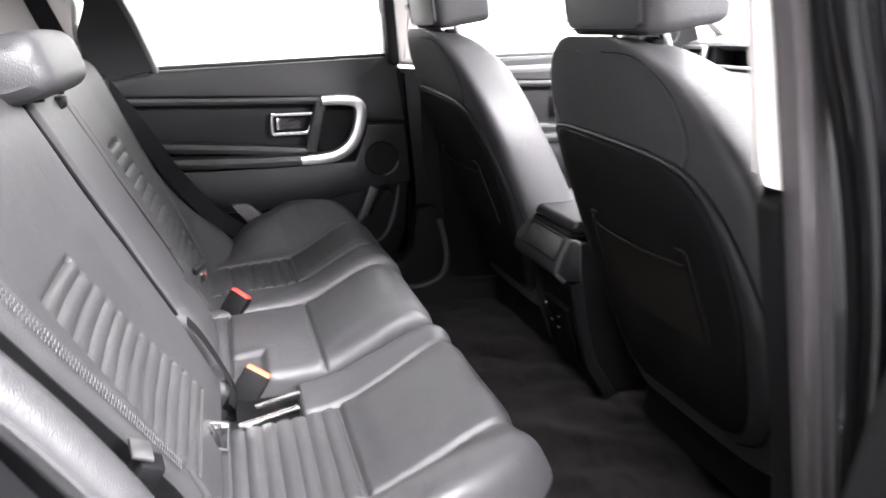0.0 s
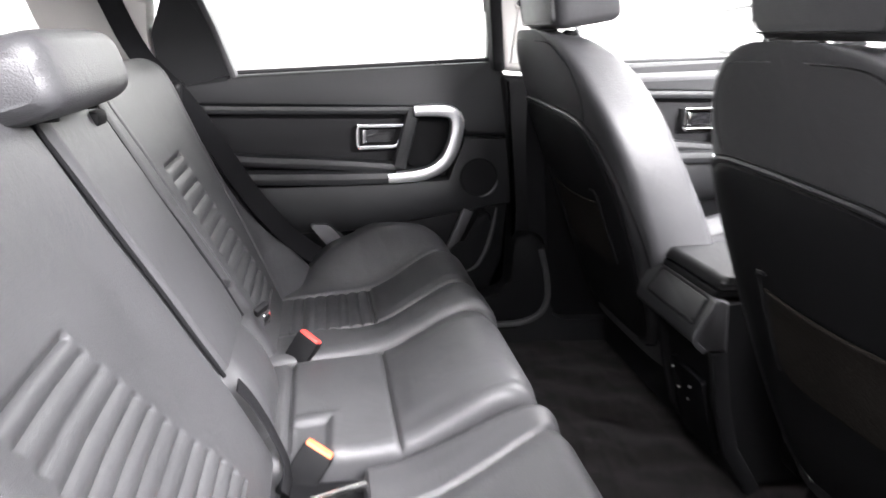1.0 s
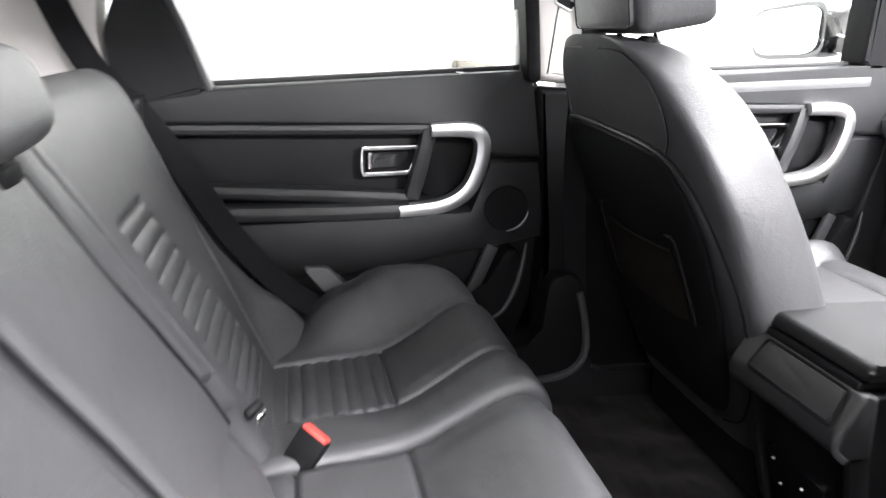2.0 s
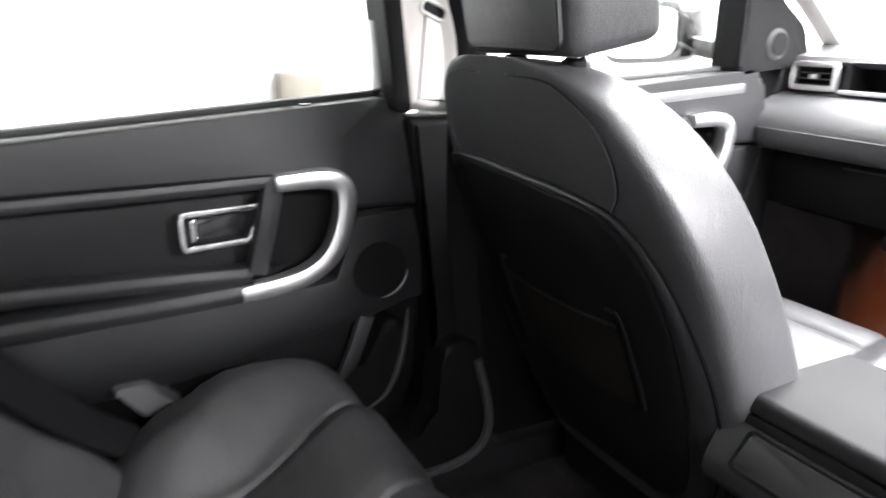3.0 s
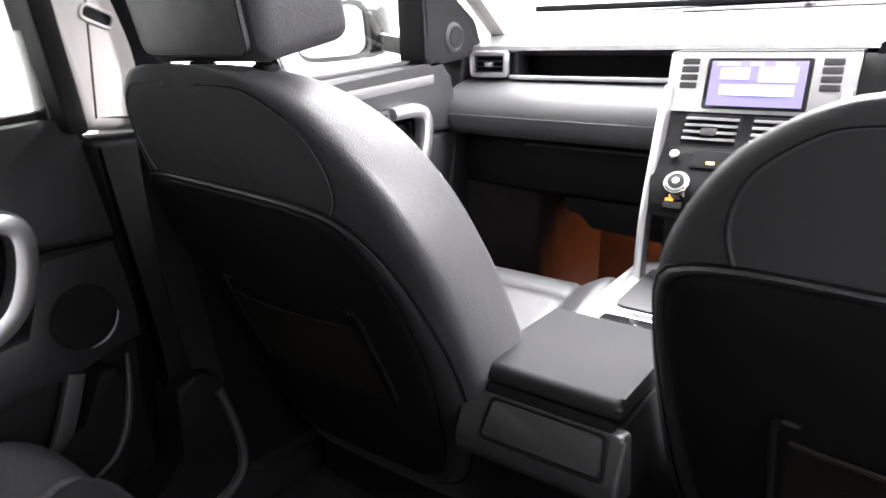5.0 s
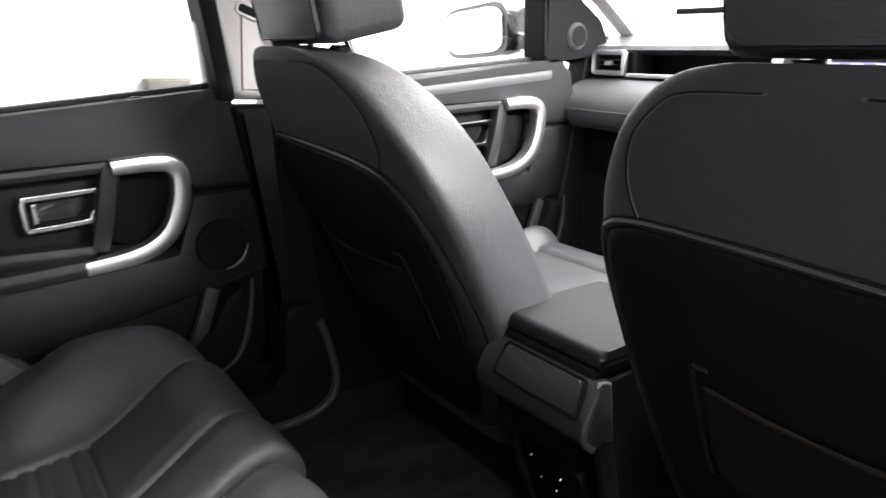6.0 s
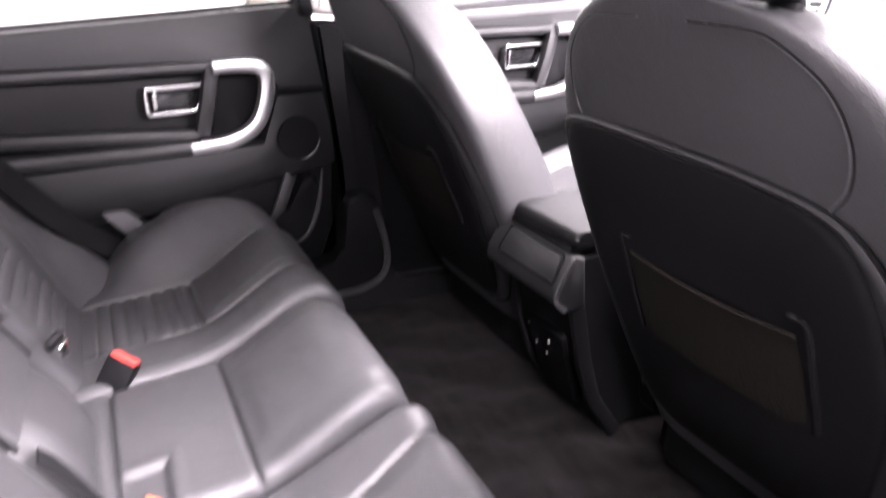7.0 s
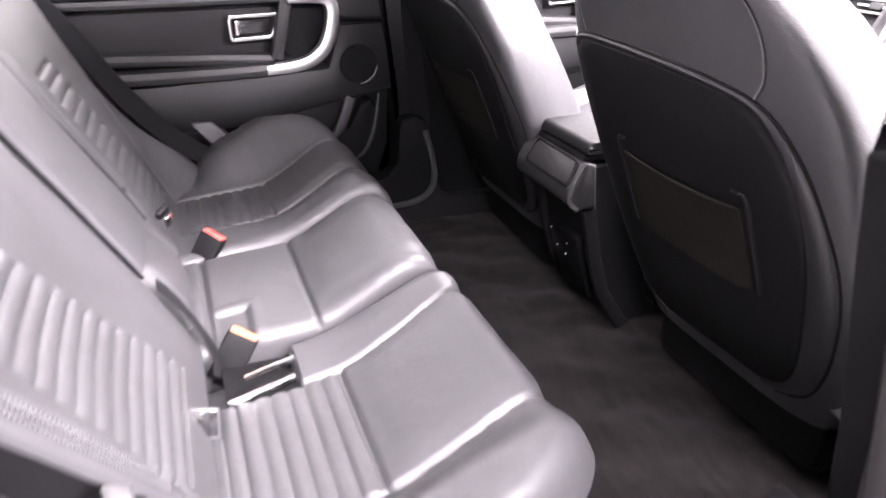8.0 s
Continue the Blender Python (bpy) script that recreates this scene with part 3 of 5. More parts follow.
part("tweeter_grille", disc((1.303, 0.689, 1.452), (0, -1, 0), 0.025, 0.006, 28), PANEL, tw)

# Door mirror outside
mir = thing("door_mirror", (1.32, 0.98, 1.40), "black door mirror with bright reflecting glass", "mirror")
loops = []
for k, (xx, sc) in enumerate(((1.30, 0.96), (1.32, 1.0), (1.37, 0.97), (1.42, 0.82), (1.45, 0.5), (1.46, 0.15))):
    loops.append([(xx, 1.118 + 0.168 * sc * a, 1.472 + 0.090 * sc * b) for a, b in rounded([(-1, -0.8), (0.8, -1), (1, 0.7), (-0.9, 1)], 0.5, 6)])
part("housing", loft(loops), GLOSS, mir, "gloss black mirror housing")
part("mirror_glass", slab([(1.118 + 0.145 * a, 1.472 + 0.072 * b) for a, b in rounded([(-1, -0.8), (0.8, -1), (1, 0.7), (-0.9, 1)], 0.5, 6)], 1.294, 1.2995, 0.001, axis="x"), MIRRORGLASS, mir, "flat mirror glass")
part("mirror_arm", sweep([(1.36, 1.0, 1.45), (1.37, 0.88, 1.43), (1.38, 0.76, 1.405)], strip(0.08, 0.05, 0.4)), GLOSS, mir, "black mirror arm")

# Open door on the camera's side, swung on the middle pillar
od = thing("open_rear_door", (0.46, -0.86, 0.62), "open black rear door swung out on its hinges", "car door")
swing = Matrix.Translation((0.54, -0.88, 0)) @ pose(0, 0, 0, 0, 0, 62)
part("door_shell", moved(slab([(-0.98, 0.50), (-0.02, 0.50), (0.0, 1.0), (-0.02, 1.30), (-0.9, 1.24)], -0.09, 0.05, 0.015), swing), PAINT, od, "gloss black painted shell")
part("upper_frame", moved(sweep([(-0.03, -0.03, 1.28), (-0.08, -0.01, 1.55), (-0.14, 0.03, 1.86), (-0.55, 0.03, 1.87), (-0.90, -0.02, 1.25)], strip(0.05, 0.045, 0.3), (0, 1, 0)), swing), PAINT, od, "black window frame")
part("door_card", moved(slab(rounded([(-0.90, 0.62), (-0.10, 0.62), (-0.07, 1.0), (-0.10, 1.22), (-0.86, 1.2)], 0.04), 0.115, 0.055, 0.02), swing), VINYL, od, "dark vinyl door card")
part("seal", moved(sweep([(-0.03, 0.058, 0.56), (-0.015, 0.062, 0.95), (-0.035, 0.058, 1.27)], ring(0.010, 8), (0, 1, 0)), swing), RUBBER, od, "rubber door seal")
part("hinge", box(0.44, 0.50, -0.86, -0.78, 0.80, 0.86, 0.008), STEEL, od, "steel hinge")

# Seal and painted jamb round the opening
jamb = thing("door_opening", (0.46, -0.78, 0.62), "black rubber seal and painted jamb round the open doorway", "door frame")
seal_line = [(-0.30, -0.735, 0.95), (-0.18, -0.735, 0.78), (0.0, -0.735, 0.69), (0.40, -0.735, 0.67), (0.565, -0.735, 0.72), (0.578, -0.735, 0.80), (0.540, -0.735, 0.95), (0.461, -0.735, 1.23), (0.397, -0.735, 1.44), (0.357, -0.73, 1.56), (0.272, -0.71, 1.84)]
part("rubber_seal", sweep(spline(seal_line, 60), strip(0.024, 0.030, 0.45), (0, 1, 0)), SEAL, jamb, "hollow grey-black rubber seal")
part("seal_lip", sweep([(x + 0.023, y - 0.004, z) for x, y, z in spline(seal_line, 60)[18:]], strip(0.020, 0.018, 0.45), (0, 1, 0)), SEAL, jamb, "second rubber lip")
flange = spline([(0.350, -0.775, 1.62), (0.415, -0.780, 1.44), (0.462, -0.785, 1.335), (0.498, -0.785, 1.25), (0.540, -0.785, 1.12), (0.580, -0.785, 0.95), (0.610, -0.785, 0.78), (0.600, -0.785, 0.62)], 50)
part("painted_jamb", sweep(flange, [(a * 1.0, b) for a, b in ring(0.016, 14, 0.020)], (0, 1, 0)), PAINT, jamb, "rounded gloss black jamb flange")
part("jamb_channel", sweep([(x + 0.012, y + 0.016, z) for x, y, z in flange], strip(0.06, 0.012, 0.3), (0, 1, 0)), PANEL, jamb, "black channel behind the seal")
part("jamb_lip", sweep([(x + 0.024, y - 0.012, z) for x, y, z in flange], ring(0.0045, 8), (0, 1, 0)), PAINT, jamb, "thin gloss black lip")
part("outer_pillar", sweep([(x + 0.060, y - 0.030, z) for x, y, z in flange], strip(0.060, 0.050, 0.35), (0, 1, 0)), PAINT, jamb, "gloss black outer pillar")

# ======== rear seat ========
CUSH = [(-0.17, 0.775), (-0.13, 0.785), (-0.06, 0.795), (0.06, 0.808), (0.14, 0.842), (0.205, 0.874), (0.245, 0.888), (0.272, 0.880), (0.290, 0.852), (0.294, 0.80), (0.288, 0.74), (0.278, 0.67)]


def flutes(t, count, depth):
    """Padded ribs: t runs 0 to 1 over the fluted panel."""
    if t <= 0 or t >= 1:
        return 0.0
    f = (t * count) % 1
    return depth * (abs(math.sin(math.pi * f)) ** 0.55 - 1)


def curve(x, xs, ys):
    """A smooth line through the given points."""
    i = min(max(int(np.searchsorted(xs, x)) - 1, 0), len(xs) - 2)
    t = min(1.0, max(0.0, (x - xs[i]) / (xs[i + 1] - xs[i])))
    s0 = (ys[i + 1] - ys[max(i - 1, 0)]) / (xs[i + 1] - xs[max(i - 1, 0)]) * (xs[i + 1] - xs[i])
    j = min(i + 2, len(xs) - 1)
    s1 = (ys[j] - ys[i]) / (xs[j] - xs[i]) * (xs[i + 1] - xs[i])
    return (2 * t ** 3 - 3 * t * t + 1) * ys[i] + (t ** 3 - 2 * t * t + t) * s0 + (3 * t * t - 2 * t ** 3) * ys[i + 1] + (t ** 3 - t * t) * s1


def cushion(name, y0, y1, lift, ins0, ins1, ribs, outer, flare0=0.0, flare1=0.0):
    """A seat cushion; ins0, ins1: the inset panel's edges at the cross seam; outer: the side with the raised bolster (0: none)."""
    def off(s, y, x, z):
        o = lift + edge_round(y, y0, y1, 0.026)
        fl = (max(0, x + 0.02) / 0.28) ** 2
        a, b = ins0 + flare0 * fl, ins1 + flare1 * fl
        if outer:
            far = (y - b) if outer > 0 else (a - y)
            if s < 0.75:
                crest = curve(x, (-0.15, -0.10, -0.06, -0.02, 0.04, 0.10, 0.16, 0.23, 0.27, 0.30), (0.79, 0.812, 0.862, 0.897, 0.922, 0.944, 0.958, 0.953, 0.926, 0.875))
                o += (1.0 if outer > 0 else 0.55) * max(0.0, crest - z - lift) * step(0.0, 0.10, far)
            near = (a - y) if outer > 0 else (y - b)
            o += 0.008 * step(0.0, 0.05, near) * step(-0.05, 0.1, x)
            o += groove(y - a, 0.0045, 0.007) * (1 if x > -0.02 else 0.4) + groove(y - b, 0.0045, 0.007)
        inside = a < y < b
        if inside or not outer:
            o += groove(x - 0.062, 0.0045, 0.007) if s < 0.6 else 0
            o += 0.006 * step(0.0, 0.16, min(1, max(0, (y - a) / (b - a)))) * step(1.0, 0.84, min(1, max(0, (y - a) / (b - a)))) * step(0.055, 0.11, x)
        if ribs and inside and x < 0.058:
            o += flutes((x + 0.115) / 0.172, 7, 0.006)
        if outer < 0:
            # Hollow for the anchor rails at the inner rear corner
            o -= 0.045 * step(0.010, -0.006, x) * step(-0.262, -0.246, y)
        if not outer and s < 0.6:
            # Rear strip and the round-cornered cut for the buckle
            o += groove(x + 0.105, 0.0055, 0.010)
            d = max(abs(x + 0.070) - 0.030, y + 0.036)
            o -= 0.008 * step(0.006, -0.010, d)
            o += 0.002 * step(0.016, 0.004, abs(d - 0.006)) * step(-0.11, -0.09, x)
        if s > 0.62:
            o += groove(z - 0.835, 0.006, 0.004)
        return o + 0.0016 * noise.noise(Vector((x * 9, y * 9, z * 9))) + 0.0005 * noise.noise(Vector((x * 34, y * 22, z * 30)))
    def shift(y, x, z):
        if not outer:
            return -0.030 * step(0.06, 0.28, x)
        t = max(0.0, ((y - y1) if outer > 0 else (y0 - y)) / 0.17 + 1)
        return -(0.05 if outer > 0 else 0.13) * t ** 2.4 * step(0.04, 0.27, x) - (0.022 * step(0.06, 0.28, x) if outer > 0 else 0.0)
    return pad(CUSH, y0, y1, 210, 170, off, (0.0, 0, -0.10), shift=shift)


right_seat = thing("rear_bench", (0.1, -0.42, 0.67), "dark grey leather rear seat with fluted panels beside the open doorway", "car seat", "rear seats")
part("cushion", cushion("c", -0.67, -0.140, -0.004, -0.503, -0.252, True, -1, 0.018, 0.045), LEATHER, right_seat)
left_seat = thing("rear_bench", (0.1, 0.45, 0.67), "dark grey leather rear seat with fluted panels beside the closed door", "car seat", "rear seats")
part("cushion", cushion("c", 0.192, 0.665, 0.018, 0.300, 0.500, True, 1, 0.03, 0.045), LEATHER, left_seat)
mid_seat = thing("rear_bench", (0.1, 0.02, 0.67), "plain dark grey leather middle rear seat", "car seat", "rear seats")
part("cushion", cushion("c", -0.136, 0.188, 0.017, -0.11, 0.16, False, 0), LEATHER, mid_seat)
part("cushion_base", box(-0.14, 0.29, -0.66, 0.655, 0.60, 0.70, 0.02), PLASTIC, mid_seat, "black plastic seat base")


BACK = [(-0.128, 0.795), (-0.150, 0.845), (-0.190, 0.935), (-0.235, 1.035), (-0.280, 1.135), (-0.322, 1.23), (-0.352, 1.295), (-0.376, 1.325), (-0.41, 1.338), (-0.445, 1.325)]


def backrest(y0, y1, lift, ribs, bolster, zlow=0.0, soft=0.03, narrow=None, hollow=0.0, line=None, wing=None):
    """ribs: heights with the fluted panel's two edges at each; bolster: heights with its seam, and its side."""
    def off(s, y, x, z):
        lo, hi = narrow(s, y0, y1) if narrow else (y0, y1)
        o = lift + edge_round(y, lo, hi, soft)
        if bolster:
            zz, yy, side = bolster
            far = (y - float(np.interp(z, zz, yy))) * side
            if wing:
                o += curve(z, wing[0], wing[1]) * step(0.0, 0.125, far)
            else:
                o += 0.020 * step(0, 0.08, far) * step(0.80, 0.95, z)
            o += groove(far, 0.006, 0.004)
        if line:
            far = y - float(np.interp(z, line[0], line[1]))
            o += groove(far, 0.006, 0.014) + 0.006 * step(0.03, -0.01, far)
        if hollow and s < 0.95:
            o -= hollow * step(lo, lo + 0.17, y) * step(hi, hi - 0.12, y) * step(0.84, 1.0, z) * step(1.30, 1.15, z)
        if ribs and s < 0.9:
            zz, ya, yb = ribs
            a, b = float(np.interp(z, zz, ya)), float(np.interp(z, zz, yb))
            t = (zz[-1] - z) / (zz[-1] - zz[0])
            o += flutes(t, 12, 0.0065) * step(0, 0.007, y - a) * step(0, 0.007, b - y)
            if a < y < b:
                o += groove(z - zz[-1], 0.004, 0.006)
        return o + 0.0018 * noise.noise(Vector((x * 8, y * 8, z * 8 + 3)))
    prof = BACK if not zlow else [p for p in BACK if p[1] > zlow]
    return pad(prof, y0, y1, 240, 150, off, (-0.09, 0, -0.03), narrow=narrow)


STITCH_Z, STITCH_Y = (0.88, 0.90, 0.98, 1.08, 1.163, 1.30), (-0.496, -0.506, -0.540, -0.584, -0.618, -0.66)


def taper(s, y0, y1):
    z = float(np.interp(s, [0, 0.9], [0.795, 1.325]))
    return float(np.interp(z, (0.80, 0.88, 0.98, 1.076, 1.156, 1.30), (-0.500, -0.518, -0.561, -0.604, -0.636, -0.68))), float(np.interp(z, ARM_Z, ARM_R)) - 0.004


ARM_Z, ARM_R, ARM_L = (0.80, 0.90, 1.0, 1.08, 1.16, 1.28), (-0.085, -0.098, -0.128, -0.150, -0.177, -0.214), (0.118, 0.113, 0.095, 0.064, 0.025, -0.016)


def left_edges(s, y0, y1):
    z = float(np.interp(s, [0, 0.9], [0.795, 1.325]))
    return float(np.interp(z, (0.80, 0.90, 0.955, 0.985), (0.208, 0.200, 0.175, float(np.interp(z, ARM_Z, ARM_L)) + 0.005))), y1


def armrest_edges(s, y0, y1):
    z = float(np.interp(s, [0, 0.87], [0.935, 1.325]))
    return float(np.interp(z, ARM_Z, ARM_R)), float(np.interp(z, ARM_Z, ARM_L))


rb = right_seat
part("backrest", backrest(-0.70, -0.132, 0.004, ((0.850, 0.890, 1.050, 1.128), (-0.474, -0.492, -0.529, -0.546), (-0.235, -0.250, -0.338, -0.386)), (STITCH_Z, [y + 0.012 for y in STITCH_Y], -1), narrow=taper, hollow=0.010), LEATHER, rb)
lb = left_seat
part("backrest", backrest(0.05, 0.625, -0.008, ((0.850, 0.94, 1.175), (0.262, 0.238, 0.160), (0.455, 0.42, 0.30)), ((0.85, 1.2), (0.50, 0.50), 1), line=((0.90, 1.10, 1.28), (0.200, 0.132, 0.055)), narrow=left_edges, wing=((0.79, 0.86, 0.93, 1.02, 1.16, 1.28, 1.34), (0.09, 0.062, 0.022, -0.010, -0.024, -0.028, -0.03))), LEATHER, lb)
mb = thing("folding_armrest", (-0.2, -0.02, 0.90), "folded-up leather armrest forming the middle backrest", "armrest")
part("armrest", backrest(-0.245, 0.085, 0.006, None, None, 0.90, 0.018, narrow=armrest_edges), LEATHER, mb)
part("lower_pad", pad([(-0.128, 0.77), (-0.140, 0.83), (-0.162, 0.88), (-0.192, 0.925)], -0.090, 0.140, 40, 60, lambda s, y, x, z: 0.004 + edge_round(y, -0.090, 0.140, 0.06) + 0.004 * math.sin(math.pi * s), (-0.08, 0, -0.02)), LEATHER, mb, "padded leather roll under the armrest")
for zs, ys, wide in ((ARM_Z, ARM_R, 0.0034), (ARM_Z, ARM_L, 0.0058)):
    joint = []
    for z in np.linspace(0.93, 1.30, 26):
        x = float(np.interp(z, [p[1] for p in BACK[:7]], [p[0] for p in BACK[:7]]))
        joint.append((x - 0.001, float(np.interp(z, zs, ys)), z))
    part("joint", sweep(joint, ring(wide, 8), (1, 0, 0)), PANEL, mb, "dark gap beside the armrest")
part("release_strap", box(-0.362, -0.330, -0.070, -0.028, 1.268, 1.288, 0.006), PANEL, mb, "black armrest release tab")

# Stitched zigzag edge on the near bolster
for k in range(76):
    z = 0.895 + 0.35 * k / 75
    x = float(np.interp(z, [p[1] for p in BACK[:7]], [p[0] for p in BACK[:7]]))
    yy = float(np.interp(z, STITCH_Z, STITCH_Y))
    for dy in (-0.0055, 0.0055):
        part("stitch", moved(box(-0.0007, 0.0007, -0.0032, 0.0032, -0.0005, 0.0005), Matrix.Translation((x + 0.0050, yy + dy, z + 0.001)) @ pose(0, 0, 0, 12, -24, 0)), STITCH, rb)
# Black sheet added on the backrest's side for the shade in the gap by the doorway
loops = []
for k in range(30):
    s_ = 0.02 + 0.86 * k / 29
    z = float(np.interp(s_, [0, 0.9], [0.795, 1.325]))
    x = float(np.interp(z, [p[1] for p in BACK[:8]], [p[0] for p in BACK[:8]]))
    y = taper(s_, 0, 0)[0] - 0.0035
    loops.append([(x - 0.010, y, z), (x - 0.010, y - 0.002, z), (x - 0.12, y - 0.002, z - 0.04), (x - 0.12, y, z - 0.04)])
part("gap_shade", loft(loops), PANEL, rb, "black sheet standing for the shade in the gap")
# Leather-covered side roll between the backrest and the doorway, with the steel striker beside it
side = thing("side_bolster", (-0.2, -0.70, 0.85), "pale-lit grey leather side roll by the doorway", "car seat")
roll = spline([(-0.40, -0.715, 1.285), (-0.288, -0.712, 1.136), (-0.234, -0.710, 1.056), (-0.186, -0.708, 0.968), (-0.158, -0.70, 0.87), (-0.15, -0.69, 0.72)], 40)
part("roll", sweep(roll, ring(0.023, 16, 0.026), (0, 1, 0)), LEATHER, side)
part("piping", sweep([(x + 0.004, y - 0.024, z - 0.006) for x, y, z in roll], ring(0.004, 8), (0, 1, 0)), LEATHER, side, "leather piping")
latch = thing("seat_latch", (-0.19, -0.63, 0.93), "bright steel latch in the dark gap beside the backrest", "latch")
part("latch_plate", moved(box(-0.012, 0.012, -0.014, 0.014, -0.002, 0.002, 0.0015), Matrix.Translation((-0.196, -0.598, 0.982)) @ pose(0, 0, 0, 15, 30, 20)), STEEL, latch)
part("latch_box", moved(box(-0.014, 0.014, -0.014, 0.014, -0.03, 0.0, 0.004), Matrix.Translation((-0.186, -0.596, 0.968)) @ pose(0, 0, 0, 15, 30, 20)), PANEL, latch)
striker = thing("door_striker", (-0.27, -0.74, 0.97), "worn steel door striker on the jamb", "striker")
part("plate", box(-0.31, -0.25, -0.755, -0.742, 0.94, 1.0, 0.004), STEEL, striker)
part("striker_loop", sweep(spline([(-0.30, -0.745, 0.985), (-0.30, -0.775, 0.985), (-0.265, -0.775, 0.985), (-0.265, -0.745, 0.985)], 16), ring(0.005, 8)), STEEL, striker)


def headrest(name, cx, cy, cz, w, h, d, lean, label, mat=LEATHER, posts=0.05):
    th = thing(name, (cx, cy, cz - h / 2 - posts), label, "headrest", name + "s")
    n = 30
    loops = []
    for k in range(25):
        t = -1 + 2 * k / 24
        e = (max(0.0, 1 - abs(t) ** 5)) ** (1 / 2.4)
        e = max(e, 0.02)
        loop = []
        for i in range(n):
            a = 2 * math.pi * i / n
            c, s_ = math.cos(a), math.sin(a)
            px = d / 2 * math.copysign(abs(c) ** 0.55, c) * (0.70 + 0.30 * e)
            pz = h / 2 * math.copysign(abs(s_) ** 0.55, s_) * (0.55 + 0.45 * e)
            loop.append(Vector((px * (0.9 if e < 0.3 else 1), t * w / 2, pz)))
        loops.append(loop)
    m = Matrix.Translation((cx, cy, cz)) @ pose(0, 0, 0, 0, lean, 0)
    part("pad", moved(loft(loops), m), mat, th)
    for sy in (-1, 1):
        part("post", sweep([m @ Vector((0.0, sy * w * 0.24, -h / 2 + 0.02)), m @ Vector((0.0, sy * w * 0.24, -h / 2 - posts))], ring(0.006, 10), (0, 1, 0)), CHROME, th, "chrome post")
        part("post_collar", disc(m @ Vector((0.0, sy * w * 0.24, -h / 2 - posts + 0.006)), (0, 0, 1), 0.013, 0.012, 16, 0.003), PANEL, th, "black plastic collar")
    return th


headrest("rear_headrest", -0.345, -0.165, 1.338, 0.27, 0.088, 0.100, -18, "low rounded grey leather headrest on the middle backrest", posts=0.0)


def buckle(name, foot, top, wide, cap, label):
    th = thing(name, foot, label, "seat belt buckle", "rear buckles")
    foot, top, wide = Vector(foot), Vector(top), Vector(wide)
    ax = (top - foot).normalized()
    wy = (wide - ax * wide.dot(ax)).normalized()
    wx = wy.cross(ax)
    m = Matrix.Translation(top) @ Matrix((wx, wy, ax)).transposed().to_4x4()
    part("buckle_body", moved(box(-0.012, 0.012, -0.025, 0.025, -0.086, 0.0, 0.005), m), PANEL, th, "black plastic body")
    part("release_button", moved(box(-0.010, 0.010, -0.022, 0.022, -0.004, 0.004, 0.003), m), cap, th, "bright orange-red press button")
    part("stalk", sweep([foot, foot.lerp(top, 0.4)], strip(0.024, 0.007, 0.3), wx), PANEL, th, "black webbing stalk")
    return th


buckle("seat_belt_buckle", (-0.106, -0.140, 0.738), (-0.058, -0.126, 0.816), (0.82, -0.35, -0.45), ORANGE, "black buckle with orange button standing between the cushions")
buckle("seat_belt_buckle", (-0.120, 0.208, 0.760), (-0.074, 0.214, 0.838), (0.74, -0.58, -0.33), RED, "black buckle with red button standing between the cushions")

# Metal anchors between cushion and backrest
anc = thing("child_seat_anchor", (-0.13, -0.25, 0.79), "pressed steel child seat anchor between cushion and backrest", "anchor")
part("guide_tray", slab(rounded([(-0.10, -0.262), (0.006, -0.250), (0.006, -0.146), (-0.10, -0.146)], 0.008), 0.755, 0.772, 0.002, axis="z"), PANEL, anc, "black guide tray")
for a, b in (((-0.098, -0.262, 0.790), (0.0, -0.238, 0.797)), ((-0.070, -0.212, 0.792), (0.006, -0.192, 0.798))):
    part("rail", sweep([a, b], strip(0.008, 0.012, 0.4)), CHROME, anc, "bright steel rail")
# Bent steel band across the crease, with its slot and rivet
across_, upright = Vector((0.947, -0.32, 0)), Vector((0.10, 0.29, 0.95))
outward = across_.cross(upright)
if outward.y > 0:
    outward = -outward


def on_band(u, v, proud=0.0):
    """A point of the bent band: u along it, v up it."""
    return Vector((-0.142, -0.318, 0.822)) + across_ * u + upright * (v - 4.0 * max(0.0, u) ** 2) + outward * (0.010 * (1 - (u / 0.033) ** 2) + proud)


us = np.linspace(-0.031, 0.031, 15)
# Gloss black stands for the metal's dark reflection, thin strips for its edge glints.
part("slot_plate", loft([[on_band(u, v, p) for v, p in ((-0.019, 0.0), (-0.017, 0.0015), (0.017, 0.0015), (0.019, 0.0), (0.019, -0.004), (-0.019, -0.004))] for u in us]), GLOSS, anc, "bent steel band with slot, its dark reflection put into the colour")
for v in (-0.020, 0.020):
    part("band_edge", sweep([on_band(u, v, 0.001) for u in us], ring(0.0015, 6), outward), STEEL, anc, "bright strip for the glint along the band's edge")
part("band_end", sweep([on_band(0.031, v, 0.001) for v in (-0.019, 0.0, 0.019)], ring(0.0016, 6), outward), STEEL, anc, "bright strip for the glint at the band's end")
part("slot", sweep([on_band(u, 0.001, 0.0012) for u in np.linspace(-0.006, 0.010, 5)], strip(0.009, 0.003, 0.45), outward), PANEL, anc, "dark slot")
part("rivet", disc(on_band(-0.022, 0.002, 0.002), outward, 0.0045, 0.003, 14, 0.001), CHROME, anc, "bright rivet")

tong = thing("belt_tongue", (-0.16, 0.24, 0.86), "bright steel belt tongue tucked beside the backrest", "seat belt")
part("tongue", moved(box(-0.008, 0.008, -0.0015, 0.0015, -0.020, 0.020, 0.001), Matrix.Translation((-0.150, 0.160, 0.902)) @ pose(0, 0, 0, 30, -24, 40)), CHROME, tong)
